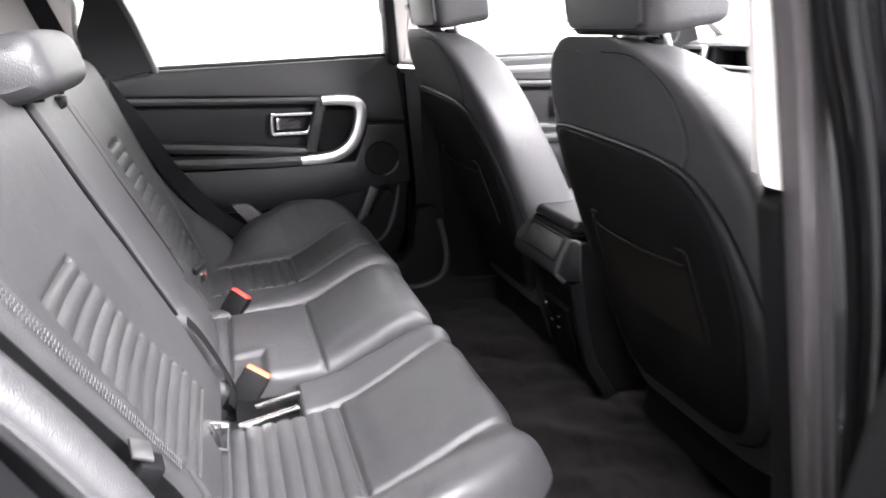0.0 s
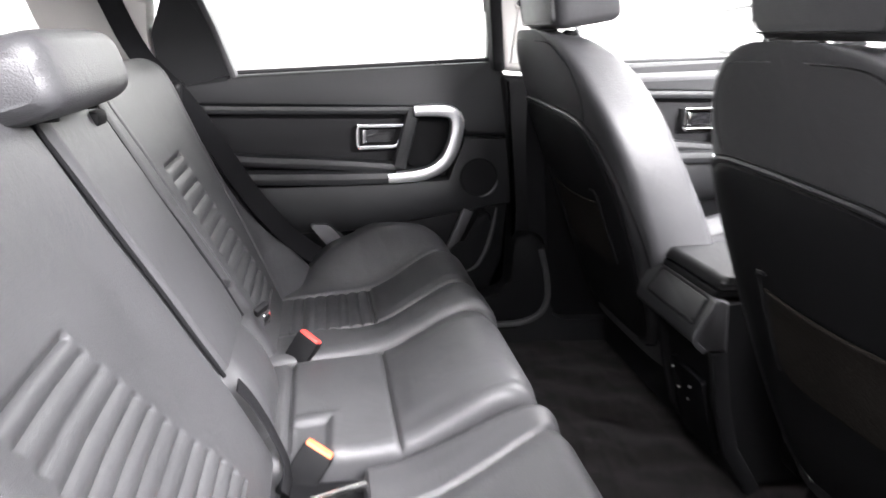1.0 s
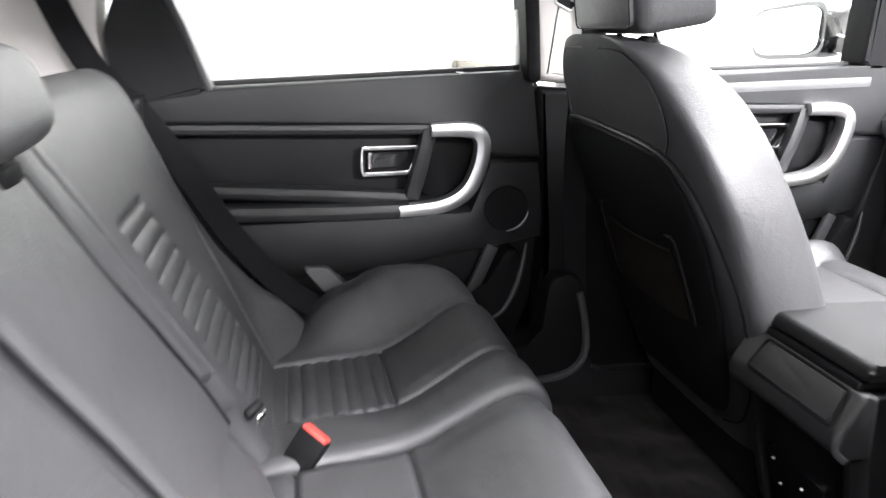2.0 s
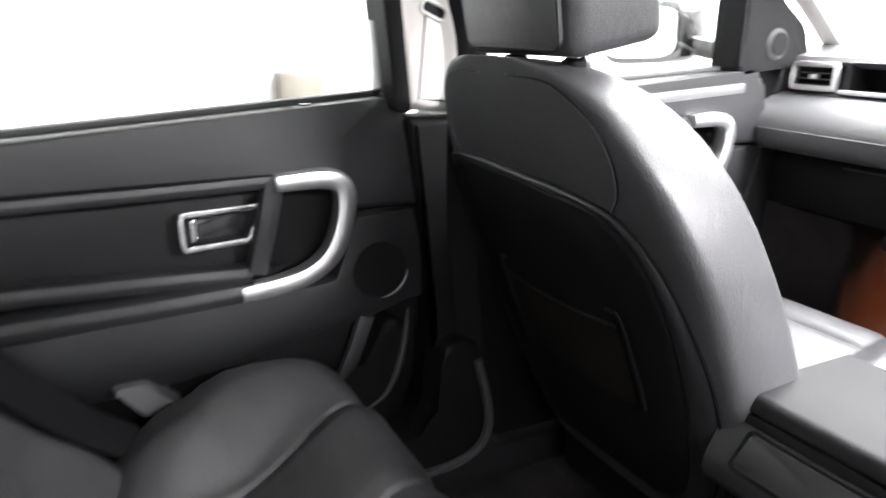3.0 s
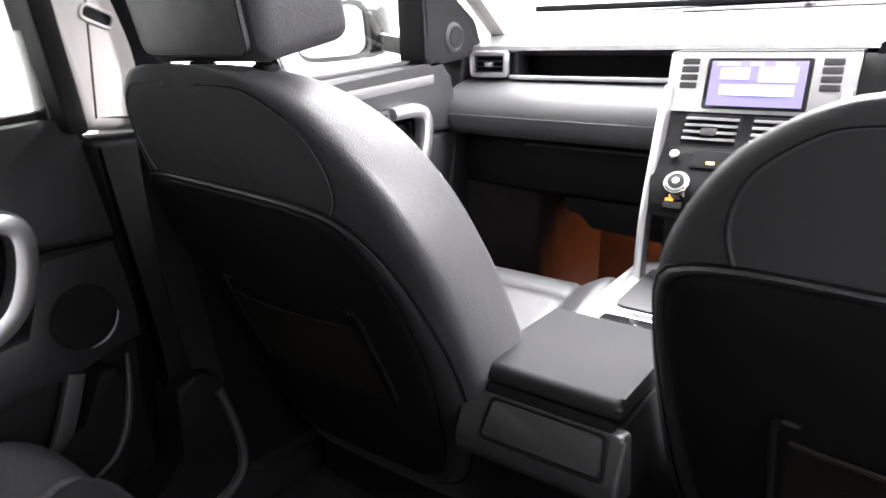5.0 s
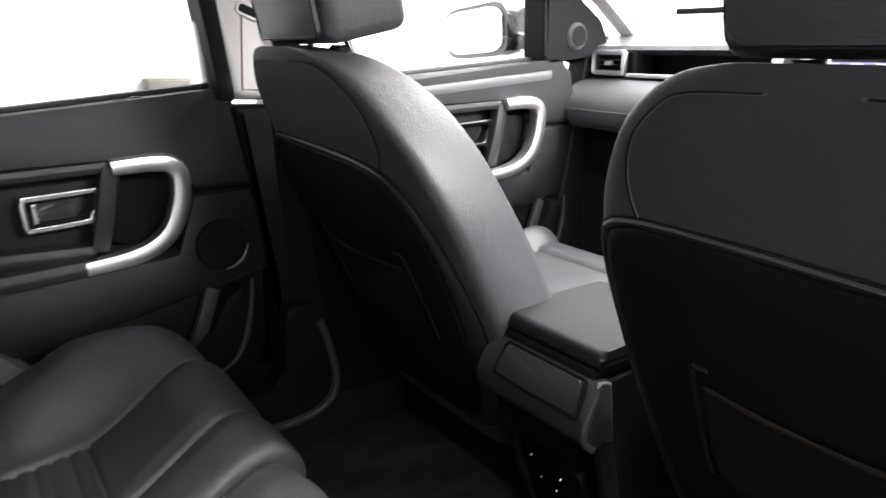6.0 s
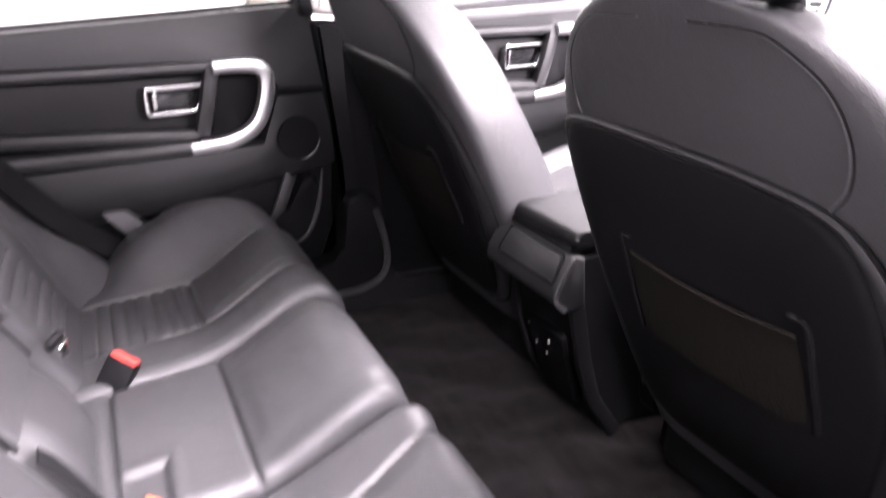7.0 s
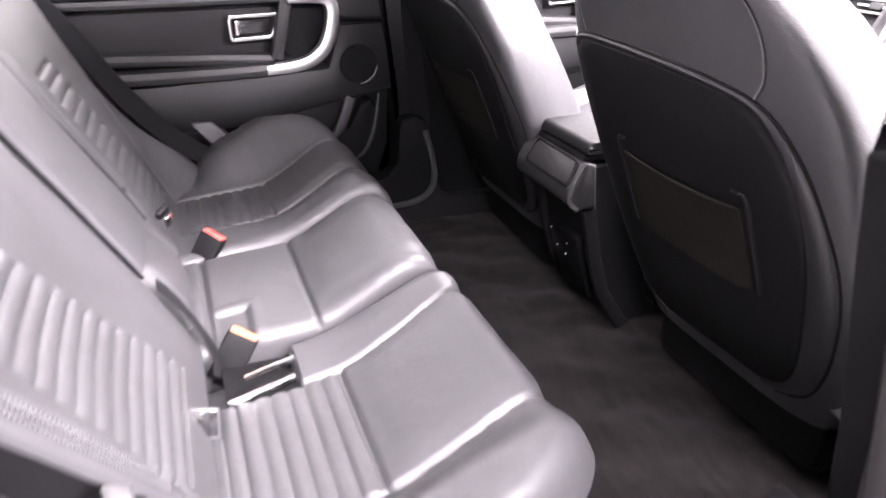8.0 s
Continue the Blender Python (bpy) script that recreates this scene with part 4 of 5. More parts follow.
part("tongue_grip", moved(box(-0.014, 0.014, -0.006, 0.006, -0.011, 0.011, 0.004), Matrix.Translation((-0.158, 0.142, 0.928)) @ pose(0, 0, 0, 30, -24, 40)), PANEL, tong)


def strap(name, pts, w, label, up=(0, 1, 0), cat="seat belt"):
    ob = part(name, sweep(spline(pts, 40), strip(w, 0.0025, 0.4), up), WEBBING)
    return tagged(ob, label, cat)


# The belt's lower run also stands for the shade in the gap by the door.
strap("rear_seat_belt", [(-0.60, 0.665, 1.66), (-0.52, 0.662, 1.49), (-0.448, 0.655, 1.335), (-0.362, 0.644, 1.240), (-0.288, 0.642, 1.132), (-0.218, 0.642, 1.020), (-0.130, 0.643, 0.915), (-0.04, 0.646, 0.845)], 0.050, "woven seat belt down the side of the rear backrest, its black also the gap's shade", (0.35, -0.8, 0.45))
strap("lap_belt", [(-0.172, -0.104, 0.915), (-0.152, -0.102, 0.885), (-0.126, -0.112, 0.840), (-0.104, -0.140, 0.800), (-0.106, -0.17, 0.775)], 0.032, "black lap belt webbing running to the buckle", (0.9, 0, 0.4))

# ======== front seats ========
def back_x(z):
    """The middle of the rear face of a front backrest."""
    return 0.505 - 0.45 * (z - 1.1)


SEAT_ROWS = [(0.74, 0.205, 0.15), (0.80, 0.228, 0.165), (0.92, 0.260, 0.165), (1.04, 0.266, 0.16), (1.14, 0.264, 0.150), (1.21, 0.256, 0.140), (1.27, 0.236, 0.132),
             (1.32, 0.204, 0.122), (1.355, 0.172, 0.108), (1.380, 0.135, 0.088), (1.394, 0.10, 0.062), (1.400, 0.06, 0.03)]
# Half outlines in (distance from the middle, height): the hard shell's edge and the joint of the leather band round it.
SHELL_EDGE = [(0.100, 0.778), (0.145, 0.800), (0.176, 0.86), (0.196, 0.955), (0.206, 1.04), (0.205, 1.11), (0.193, 1.17), (0.173, 1.213), (0.148, 1.235), (0.10, 1.246), (0.05, 1.251), (0.0, 1.254)]
BAND_EDGE = [(0.130, 0.772), (0.182, 0.800), (0.216, 0.865), (0.238, 0.955), (0.2435, 1.04), (0.234, 1.11), (0.215, 1.175), (0.186, 1.223), (0.153, 1.245), (0.10, 1.2555), (0.05, 1.2605), (0.0, 1.2635)]
# The other side keeps its height further out before it turns down.
INNER_SHELL = [(0.120, 0.772), (0.170, 0.790), (0.200, 0.86), (0.218, 0.955), (0.230, 1.04), (0.236, 1.11), (0.239, 1.18), (0.234, 1.222), (0.216, 1.246), (0.165, 1.258), (0.08, 1.258), (0.0, 1.254)]
INNER_BAND = [(0.140, 0.766), (0.200, 0.790), (0.228, 0.865), (0.243, 0.955), (0.250, 1.04), (0.252, 1.11), (0.252, 1.18), (0.246, 1.230), (0.222, 1.2555), (0.165, 1.2675), (0.08, 1.2675), (0.0, 1.2635)]


def whole(half, other, n):
    """Two half outlines as one, from one foot over the top to the other."""
    return [(-d, z) for d, z in spline(half, n)] + [(d, z) for d, z in spline(other, n)[-2::-1]]


def seat_loop(z, w, t, cy, dx, n=72):
    loop = []
    for i in range(n):
        a = 2 * math.pi * i / n
        c, s = math.cos(a), math.sin(a)
        v = math.copysign(abs(c) ** (0.62 if c > 0 else 0.34), c)
        u = math.copysign(abs(s) ** (0.62 if v > 0 else 0.34), s)
        wing = 0.045 * abs(u) ** 3 * (1 if v > 0 else 0) * min(1, w / 0.2)
        hollow = 0.8 * abs(w * u) ** 3 * max(0.0, -v)
        loop.append((back_x(z) + dx + t / 2 + v * t / 2 + wing + hollow, cy + w * u, z))
    return loop


def front_seat(cy, dx, top, label, side):
    th = thing("car_seat", (0.75 + dx, cy, FLOOR), label, "car seat", "front seats")
    rows = spline([(z + top * step(1.18, 1.38, z), w, t) for z, w, t in SEAT_ROWS], 44)
    rz, rw, rt = rows[:, 0], rows[:, 1], rows[:, 2]

    def rear(z, d):
        """The leather's rear face, d from the seat's middle."""
        w, t = float(np.interp(z, rz, rw)), float(np.interp(z, rz, rt))
        u = min(0.995, abs(d) / w)
        v = -(1 - u ** 5.88) ** 0.17
        return back_x(z) + dx + t / 2 + v * t / 2 - 0.8 * abs(d) ** 3 * v

    back = loft([seat_loop(z, w, t, cy, dx) for z, w, t in rows])
    for v in back.verts:
        v.co.x += 0.0022 * noise.noise(Vector((v.co.x * 6, v.co.y * 7 + side, v.co.z * 7)))
    part("backrest", back, LEATHER, th, "dark grey leather backrest")
    lift = top - 0.010
    edge = [(d, z + lift * step(1.0, 1.2, z)) for d, z in whole(SHELL_EDGE, INNER_SHELL, 44)]
    band = [(d, z + lift * step(1.0, 1.2, z)) for d, z in whole(BAND_EDGE, INNER_BAND, 44)]
    # Hard shell on the back
    bm = bmesh.new()
    rings = []
    for shrink, proud in ((1.0, -0.020), (1.0, 0.001), (0.985, 0.005), (0.95, 0.007), (0.80, 0.009), (0.5, 0.011), (0.2, 0.012)):
        rings.append([bm.verts.new((rear(1.0 + (z - 1.0) * shrink, d * shrink) - proud, cy + d * shrink, 1.0 + (z - 1.0) * shrink)) for d, z in edge])
    n = len(edge)
    for r0, r1 in zip(rings, rings[1:]):
        for i in range(n):
            bm.faces.new((r0[i], r0[(i + 1) % n], r1[(i + 1) % n], r1[i]))
    bm.faces.new(rings[-1])
    shell = part("back_shell", bm, PANEL, th, "black hard plastic back shell")
    # Rolled leather band between the shell and the side panels
    loops = []
    for (d0, z0), (d1, z1) in zip(edge, band):
        loop = []
        for k, proud in ((0.02, -0.012), (0.02, 0.002), (0.25, 0.0052), (0.55, 0.0062), (0.85, 0.0035), (1.0, -0.003), (1.0, -0.014)):
            d, z = d0 + (d1 - d0) * k, z0 + (z1 - z0) * k
            loop.append((rear(z, d) - proud, cy + d, z))
        loops.append(loop)
    part("edge_band", loft(loops), BAND, th, "rolled grey leather band round the shell")
    part("band_joint", sweep([(rear(z, d) - 0.0005, cy + d, z) for d, z in band], ring(0.0022, 6), (1, 0, 0)), PANEL, th, "dark joint between band and side panel")
    # Elastic net pocket in its stitched edge
    net = []
    for z, w in ((1.088, 0.122), (1.05, 0.126), (1.00, 0.128), (0.972, 0.124), (0.958, 0.108)):
        net.append([(rear(z, w * u) - 0.0125 - 0.0035 * math.cos(math.pi * u / 2), cy + w * u, z + 0.005 * u * u * step(1.0, 1.09, z)) for u in np.linspace(-1, 1, 15)])
    part("net_pocket", loft(net, False), MESHNET, shell, "brown-black elastic net pocket")
    top_hem = [(x - 0.002, y, z) for x, y, z in net[0]]
    part("net_hem", sweep(top_hem, ring(0.0028, 6), (1, 0, 0)), MESHNET, shell, "elastic hem of the net")
    for sgn in (-1, 1):
        e = [(rear(z, w) - 0.010, cy + sgn * w, z) for z, w in ((1.118, 0.128), (1.108, 0.136), (1.06, 0.137), (1.0, 0.138), (0.965, 0.136))]
        part("net_edge", sweep(spline(e, 18), strip(0.007, 0.007, 0.4), (1, 0, 0)), PLASTIC, shell, "black pocket edge")
        part("net_clip", box(e[0][0] - 0.006, e[0][0] + 0.006, *sorted((e[0][1], e[0][1] - sgn * 0.014)), 1.1155, 1.1205, 0.002), PLASTIC, shell, "black clip")
    # Seam over the shoulders
    for sgn in (-1, 1):
        half = spline([(0.030, 1.390), (0.090, 1.388), (0.120, 1.378), (0.157, 1.348), (0.174, 1.308), (0.172, 1.270), (0.157, 1.246)], 30)
        line = [(rear(z + lift, d) - 0.0004, cy + sgn * d, z + lift) for d, z in half if z + lift < rz[-1] - 0.012]
        part("seam", sweep(line, ring(0.0013, 5), (1, 0, 0)), THREAD, th, "grey stitched seam")
        part("seam_groove", sweep([(x - 0.0002, y + sgn * 0.0026, z) for x, y, z in line], ring(0.0011, 5), (1, 0, 0)), PANEL, th, "dark fold beside the seam")
    # Cushion
    prof = [(0.68, 0.875), (0.72, 0.90), (0.82, 0.915), (0.95, 0.942), (1.05, 0.970), (1.10, 0.975), (1.135, 0.955), (1.150, 0.90), (1.14, 0.80)]

    def off(s, y, x, z):
        d = abs(y - cy)
        return edge_round(y, cy - 0.245, cy + 0.245, 0.05) + 0.03 * step(0.14, 0.22, d) + groove(d - 0.15, 0.006, 0.007) + (groove(x - 1.04 - dx, 0.006, 0.007) if d < 0.15 else 0)
    part("cushion", pad([(x + dx, z) for x, z in prof], cy - 0.245, cy + 0.245, 60, 50, off, (0, 0, -0.10)), LEATHER, th, "dark grey leather cushion")
    part("seat_base", box(0.70 + dx, 1.10 + dx, cy - 0.20, cy + 0.20, 0.625, 0.83, 0.03), PANEL, th, "black seat frame")
    for sgn in (-1, 1):
        part("runner", box(0.76 + dx, 1.12 + dx, cy + sgn * 0.20 - 0.05, cy + sgn * 0.20 + 0.05, 0.60, 0.715, 0.010), PANEL, th, "black seat runner")
        part("recline_cover", slab(rounded([(0.70 + dx, 0.70), (0.86 + dx, 0.72), (0.88 + dx, 0.80), (0.76 + dx, 0.90), (0.69 + dx, 0.86)], 0.03), cy + sgn * 0.262, cy + sgn * 0.22, 0.012), PANEL, th, "black hinge cover")
    # Headrest
    hr = thing("front_headrest", (0.40 + dx, cy, 1.40), "square-edged grey leather front headrest on chrome posts", "headrest", "front headrests")
    m = Matrix.Translation((0.410 + dx, cy - HEAD_SHIFT[side], 1.510 + top)) @ pose(0, 0, 0, 0, -12, 0)
    pad_ = box(-0.058, 0.066, -0.117, 0.117, -0.102, 0.105, 0.017, 4)
    for v in pad_.verts:
        v.co.x += 0.012 * (abs(v.co.y) / 0.117) ** 4
        v.co.y *= 1 - 0.07 * max(0, -v.co.z / 0.105)
    bmesh.ops.subdivide_edges(pad_, edges=[e for e in pad_.edges if e.calc_length() > 0.08], cuts=3, use_grid_fill=True)
    p = part("pad", moved(pad_, m), LEATHER, hr)
    part("rear_insert", moved(slab(rounded([(-0.092, -0.088), (0.092, -0.088), (0.100, 0.090), (-0.100, 0.090)], 0.01), -0.0600, -0.045, 0.002, axis="x"), m), LEATHER, p, "flat rear panel")
    part("insert_seam", moved(sweep([(-0.0600, y, z) for y, z in rounded([(-0.094, -0.090), (0.094, -0.090), (0.102, 0.092), (-0.102, 0.092)], 0.01)], ring(0.0012, 5), (1, 0, 0), closed=True), m), PANEL, p, "dark seam")
    for sgn in (-1, 1):
        foot = m @ Vector((0.012, sgn * 0.06, -0.155))
        part("post", sweep([m @ Vector((0, sgn * 0.06, -0.10)), foot], ring(0.0065, 10), (0, 1, 0)), CHROME, hr, "chrome post")
        part("post_collar", disc((back_x(1.392) + 0.045 + dx, foot.y, 1.396 + top), (0, 0, 1), 0.014, 0.012, 18, 0.003), PANEL, hr, "black collar")
    return th


HEAD_SHIFT = {1: 0.033, -1: 0.032}
front_seat(0.393, 0.0, 0.022, "dark grey leather passenger seat with black shell back", 1)
front_seat(-0.352, 0.040, 0.010, "dark grey leather driver's seat with black shell back", -1)

# Belt on the far middle pillar
strap("front_seat_belt", [(0.425, 0.652, 1.62), (0.468, 0.642, 1.505), (0.487, 0.636, 1.41), (0.475, 0.640, 1.30), (0.490, 0.648, 1.10), (0.545, 0.655, 0.72)], 0.048, "grey woven front seat belt hanging from the pillar", (-0.5, -0.85, 0.1))
gd = thing("belt_guide", (0.43, 0.66, 1.48), "black plastic belt guide on the pale pillar", "belt guide")
part("guide", moved(box(-0.034, 0.034, -0.010, 0.010, -0.020, 0.020, 0.008), Matrix.Translation((0.425, 0.664, 1.565)) @ pose(0, 0, 0, 0, 25, 0)), PANEL, gd)
part("guide_cap", moved(box(-0.022, 0.022, -0.006, 0.006, -0.008, 0.008, 0.004), Matrix.Translation((0.425, 0.652, 1.568)) @ pose(0, 0, 0, 0, 25, 0)), GREYPL, gd)
slot_line = rounded([(-0.022, -0.010), (0.022, -0.010), (0.022, 0.010), (-0.022, 0.010)], 0.009, 4)
part("slot_rim", moved(sweep([(a, 0, b) for a, b in slot_line], ring(0.003, 6), (0, 1, 0), closed=True), Matrix.Translation((0.432, 0.6685, 1.483)) @ pose(0, 0, 0, 0, 22, 0)), TRIM, gd, "pale rim of the height slot")
part("slot_hole", moved(slab(slot_line, -0.001, 0.002), Matrix.Translation((0.432, 0.6690, 1.483)) @ pose(0, 0, 0, 0, 22, 0)), PANEL, gd, "dark height slot")

# ======== centre console ========
con = thing("centre_console", (0.8, 0.03, FLOOR), "dark grey centre console with padded armrest lid", "console")
CY0, CY1 = -0.050, 0.144
part("armrest_lid", slab(rounded([(0.590, 1.022), (0.598, 1.044), (0.70, 1.047), (0.815, 1.046), (0.826, 1.030), (0.826, 1.022)], [0.006, 0.01, 0.0, 0.01, 0.01, 0.004], 4), CY0, CY1, 0.010), LIDVINYL, con, "padded dark vinyl armrest lid")
part("lid_tray", slab(rounded([(0.586, 1.006), (0.590, 1.020), (0.82, 1.020), (0.82, 1.006)], 0.003, 2), CY0 + 0.004, CY1 - 0.004, 0.004), PANEL, con, "black tray edge under the lid")
part("console_body", slab([(0.600, 1.004), (0.83, 1.004), (1.10, 0.985), (1.20, 0.985), (1.35, 1.10), (1.45, 1.10), (1.60, 0.62), (0.72, 0.62), (0.675, 0.72), (0.640, 0.80), (0.618, 0.90)], CY0 + 0.006, CY1 - 0.006, 0.012), PANEL, con, "black console body")
# Slanted rear panel with its inset lid
fl = part("rear_flap", slab(rounded([(0.610, 1.004), (0.584, 1.010), (0.556, 0.957), (0.555, 0.934), (0.572, 0.918), (0.622, 0.912)], [0.0, 0.006, 0.008, 0.008, 0.01, 0.0], 4), CY0 - 0.012, CY1 + 0.010, 0.008), FLAP, con, "dark grey slanted rear panel of the console")
slope = Matrix.Translation((0.570, 0.040, 0.984)) @ pose(0, 0, 0, 0, 27.5, 0)
part("rear_tray", moved(slab(rounded([(-0.084, -0.022), (0.076, -0.022), (0.070, 0.022), (-0.078, 0.022)], 0.007), -0.0035, 0.010, 0.003, axis="x"), slope), FLAP, fl, "dark grey inset tray lid")
part("tray_rim", moved(sweep([(-0.0005, y, z) for y, z in rounded([(-0.088, -0.026), (0.080, -0.026), (0.074, 0.026), (-0.082, 0.026)], 0.008)], ring(0.0026, 6), (1, 0, 0), closed=True), slope), PANEL, fl)
# Lighter strip in place of the highlight along the panel's edge
part("flap_highlight", sweep(spline([(0.584, CY0 - 0.013, 1.004), (0.557, CY0 - 0.014, 0.957), (0.556, CY0 - 0.014, 0.936), (0.576, CY0 - 0.013, 0.918)], 16), strip(0.009, 0.006, 0.4), (0, 1, 0)), GREYPL, fl, "grey strip for the highlight on the rear panel's edge")
# Sockets and switches low on the rear face
for sy, sz, r in ((0.100, 0.806, 0.0014), (0.090, 0.765, 0.0016), (0.040, 0.792, 0.0012), (0.058, 0.756, 0.0014)):
    part("switch_mark", disc((0.628 + (0.80 - sz) * 0.344, sy, sz), (-1, 0, -0.34), r, 0.005, 10), TAG, con, "small pale switch mark")
part("socket_plate", moved(slab(rounded([(0.0, 0.66), (0.11, 0.66), (0.115, 0.83), (-0.005, 0.83)], 0.012), 0.630, 0.648, 0.003, axis="x"), Matrix.Translation((0.642, 0, 0.80)) @ pose(0, 0, 0, 0, -19, 0) @ Matrix.Translation((-0.642, 0, -0.80))), CLIMATE, con, "satin black socket plate")
for yy in (CY0 + 0.002, CY1 - 0.002):
    part("side_cheek", sweep([(0.612, yy, 0.91), (0.640, yy, 0.80), (0.672, yy, 0.71), (0.735, yy, 0.62)], strip(0.03, 0.016, 0.4), (0, 1, 0)), PANEL, con, "black moulded cheek")
# Gear selector plate
deck = part("selector_deck", slab(rounded([(0.86, CY0 + 0.01), (1.20, CY0 - 0.03), (1.22, CY1 + 0.02), (0.86, CY1 - 0.002)], 0.02), 1.010, 0.998, 0.004, axis="z"), SILVER, con, "satin silver selector surround")
part("selector_plate", slab(rounded([(0.95, CY0 + 0.035), (1.17, CY0 + 0.02), (1.17, CY1 - 0.022), (0.95, CY1 - 0.034)], 0.02), 1.0145, 1.008, 0.002, axis="z"), GREYPL, deck, "dark grey selector plate")
kn = part("rotary_selector", disc((1.09, 0.036, 1.0165), (0, 0, 1), 0.035, 0.007, 32, 0.003), CHROME, deck, "chrome rotary gear selector")
part("selector_cap", disc((1.09, 0.036, 1.0210), (0, 0, 1), 0.027, 0.003, 28), GLOSS, kn, "dark selector cap")
for pts in ([(0.87, CY0 + 0.014, 1.011), (1.0, CY0 - 0.002, 1.012), (1.19, CY0 - 0.022, 1.012)], [(0.87, CY1 - 0.006, 1.011), (1.0, CY1 + 0.002, 1.012), (1.20, CY1 + 0.012, 1.012)]):
    part("deck_rail", sweep(pts, strip(0.014, 0.006, 0.4)), SILVER, deck, "satin silver rail")
part("deck_slot", box(0.872, 0.915, 0.0, 0.11, 1.004, 1.0125, 0.003), GLOSS, deck, "gloss black switch strip")
part("deck_label", box(0.925, 0.942, 0.03, 0.085, 1.006, 1.012, 0.002), GREYPL, deck)

# ======== dashboard ========
dash = thing("dashboard", (1.5, 0, 1.0), "dark grey dashboard with sheen put into its pale skin and open shelf", "dashboard", shift=(0, 0, 0.011))


def across(profile, y0, y1, n, bow=0.035):
    """A dashboard profile of (x, z) carried across; its ends lie a little further back."""
    loops = []
    for y in np.linspace(y0, y1, n):
        b = bow * (1 - (y / 0.72) ** 2)
        loops.append([(x - b + bow, y, z) for x, z in profile])
    return loft(loops)


part("top_pad", across([(1.345, 1.408), (1.352, 1.418), (1.40, 1.430), (1.55, 1.468), (1.80, 1.508), (1.82, 1.40), (1.40, 1.395)], -0.72, 0.72, 25), LIT_DASHPAD, dash, "soft dashboard top")
part("lower_pad", across([(1.345, 1.341), (1.318, 1.334), (1.282, 1.316), (1.256, 1.290), (1.246, 1.264), (1.254, 1.234), (1.285, 1.212), (1.35, 1.205), (1.50, 1.20), (1.50, 1.338)], 0.150, 0.715, 20), LIT_DASHPAD, dash, "soft stitched front pad")
part("pad_stitching", sweep([(1.2445 + 0.035 * (y / 0.72) ** 2, y, 1.262) for y in np.linspace(0.16, 0.70, 30)], ring(0.0014, 5)), THREAD, dash, "pale stitched line")
part("glove_box", across([(1.345, 1.205), (1.335, 1.195), (1.325, 1.14), (1.335, 1.085), (1.36, 1.070), (1.55, 1.085), (1.55, 1.205)], 0.150, 0.70, 16), PANEL, dash, "black glove box")
part("glove_box_lip", sweep([(1.333 + 0.035 * (y / 0.72) ** 2, y, 1.192) for y in np.linspace(0.17, 0.52, 14)], ring(0.003, 6)), GREYPL, dash, "grey glove box edge")
part("under_cover", slab(rounded([(0.15, 1.08), (0.40, 1.08), (0.40, 1.050), (0.36, 1.045), (0.33, 1.015), (0.15, 1.005)][::-1], 0.008), 1.33, 1.52, 0.004, axis="x"), PANEL, dash, "black cover under the dashboard")
part("kick_panel", slab([(1.28, 0.60), (1.76, 0.60), (1.76, 1.45), (1.36, 1.42), (1.28, 1.0)], 0.705, 0.765, 0.01), PLASTIC, dash, "black kick panel beside the footwell")
part("footwell_side", slab([(1.37, 0.60), (1.755, 0.60), (1.755, 1.15), (1.37, 1.12)], 0.485, 0.703, 0.02), CARPET, dash, "carpeted side of the footwell")
part("shelf_back", across([(1.44, 1.34), (1.44, 1.41), (1.50, 1.41), (1.50, 1.34)], 0.165, 0.575, 8), PANEL, dash, "black back of the open shelf")
part("shelf_floor", across([(1.335, 1.341), (1.335, 1.347), (1.46, 1.350), (1.46, 1.341)], 0.150, 0.565, 10), PANEL, dash)
part("shelf_strip", sweep([(1.330 + 0.035 * (y / 0.72) ** 2, y, 1.3475) for y in np.linspace(0.14, 0.565, 20)], strip(0.010, 0.010, 0.35)), SILVER, dash, "satin silver strip under the shelf")
part("driver_side", across([(1.335, 1.40), (1.30, 1.33), (1.30, 1.20), (1.36, 1.05), (1.55, 1.0), (1.55, 1.40)], -0.715, -0.150, 14), VINYL, dash, "dark dashboard ahead of the driver")
part("cowl", loft([[(1.28 + k * 0.05, -0.37 + (0.19 - 0.01 * k) * math.cos(a), 1.40 + (0.075 - 0.004 * k) * math.sin(a)) for a in np.linspace(0, math.pi, 16)] for k in range(5)] , True), PANEL, dash, "black instrument cowl")
# Side vent
def vent(y0, y1, z0, z1, x, parent, slats=4, lean=0.0):
    fr = part("air_vent", sweep([(x, y, z) for y, z in rounded([(y0, z0), (y1, z0), (y1, z1), (y0, z1)], 0.006, 3)], strip(0.012, 0.014, 0.3), (1, 0, 0), closed=True), SILVER, parent, "silver vent surround")
    part("vent_cavity", box(x + 0.018, x + 0.03, y0, y1, z0, z1), PANEL, fr)
    for k in range(slats):
        zz = z0 + (z1 - z0) * (k + 0.5) / slats
        part("vent_slat", moved(box(x - 0.002, x + 0.016, y0 + 0.003, y1 - 0.003, zz - 0.0014, zz + 0.0014, 0.0008), Matrix.Translation((0, 0, 0))), GREYPL, fr)
    part("vent_tab", box(x - 0.008, x + 0.004, (y0 + y1) / 2 - 0.010, (y0 + y1) / 2 + 0.010, (z0 + z1) / 2 - 0.006, (z0 + z1) / 2 + 0.004, 0.002), SILVER, fr)
    return fr


vent(0.577, 0.672, 1.352, 1.402, 1.352, dash)
part("vent_block", box(1.386, 1.46, 0.565, 0.71, 1.342, 1.412, 0.008), GREYPL, dash, "grey vent block")

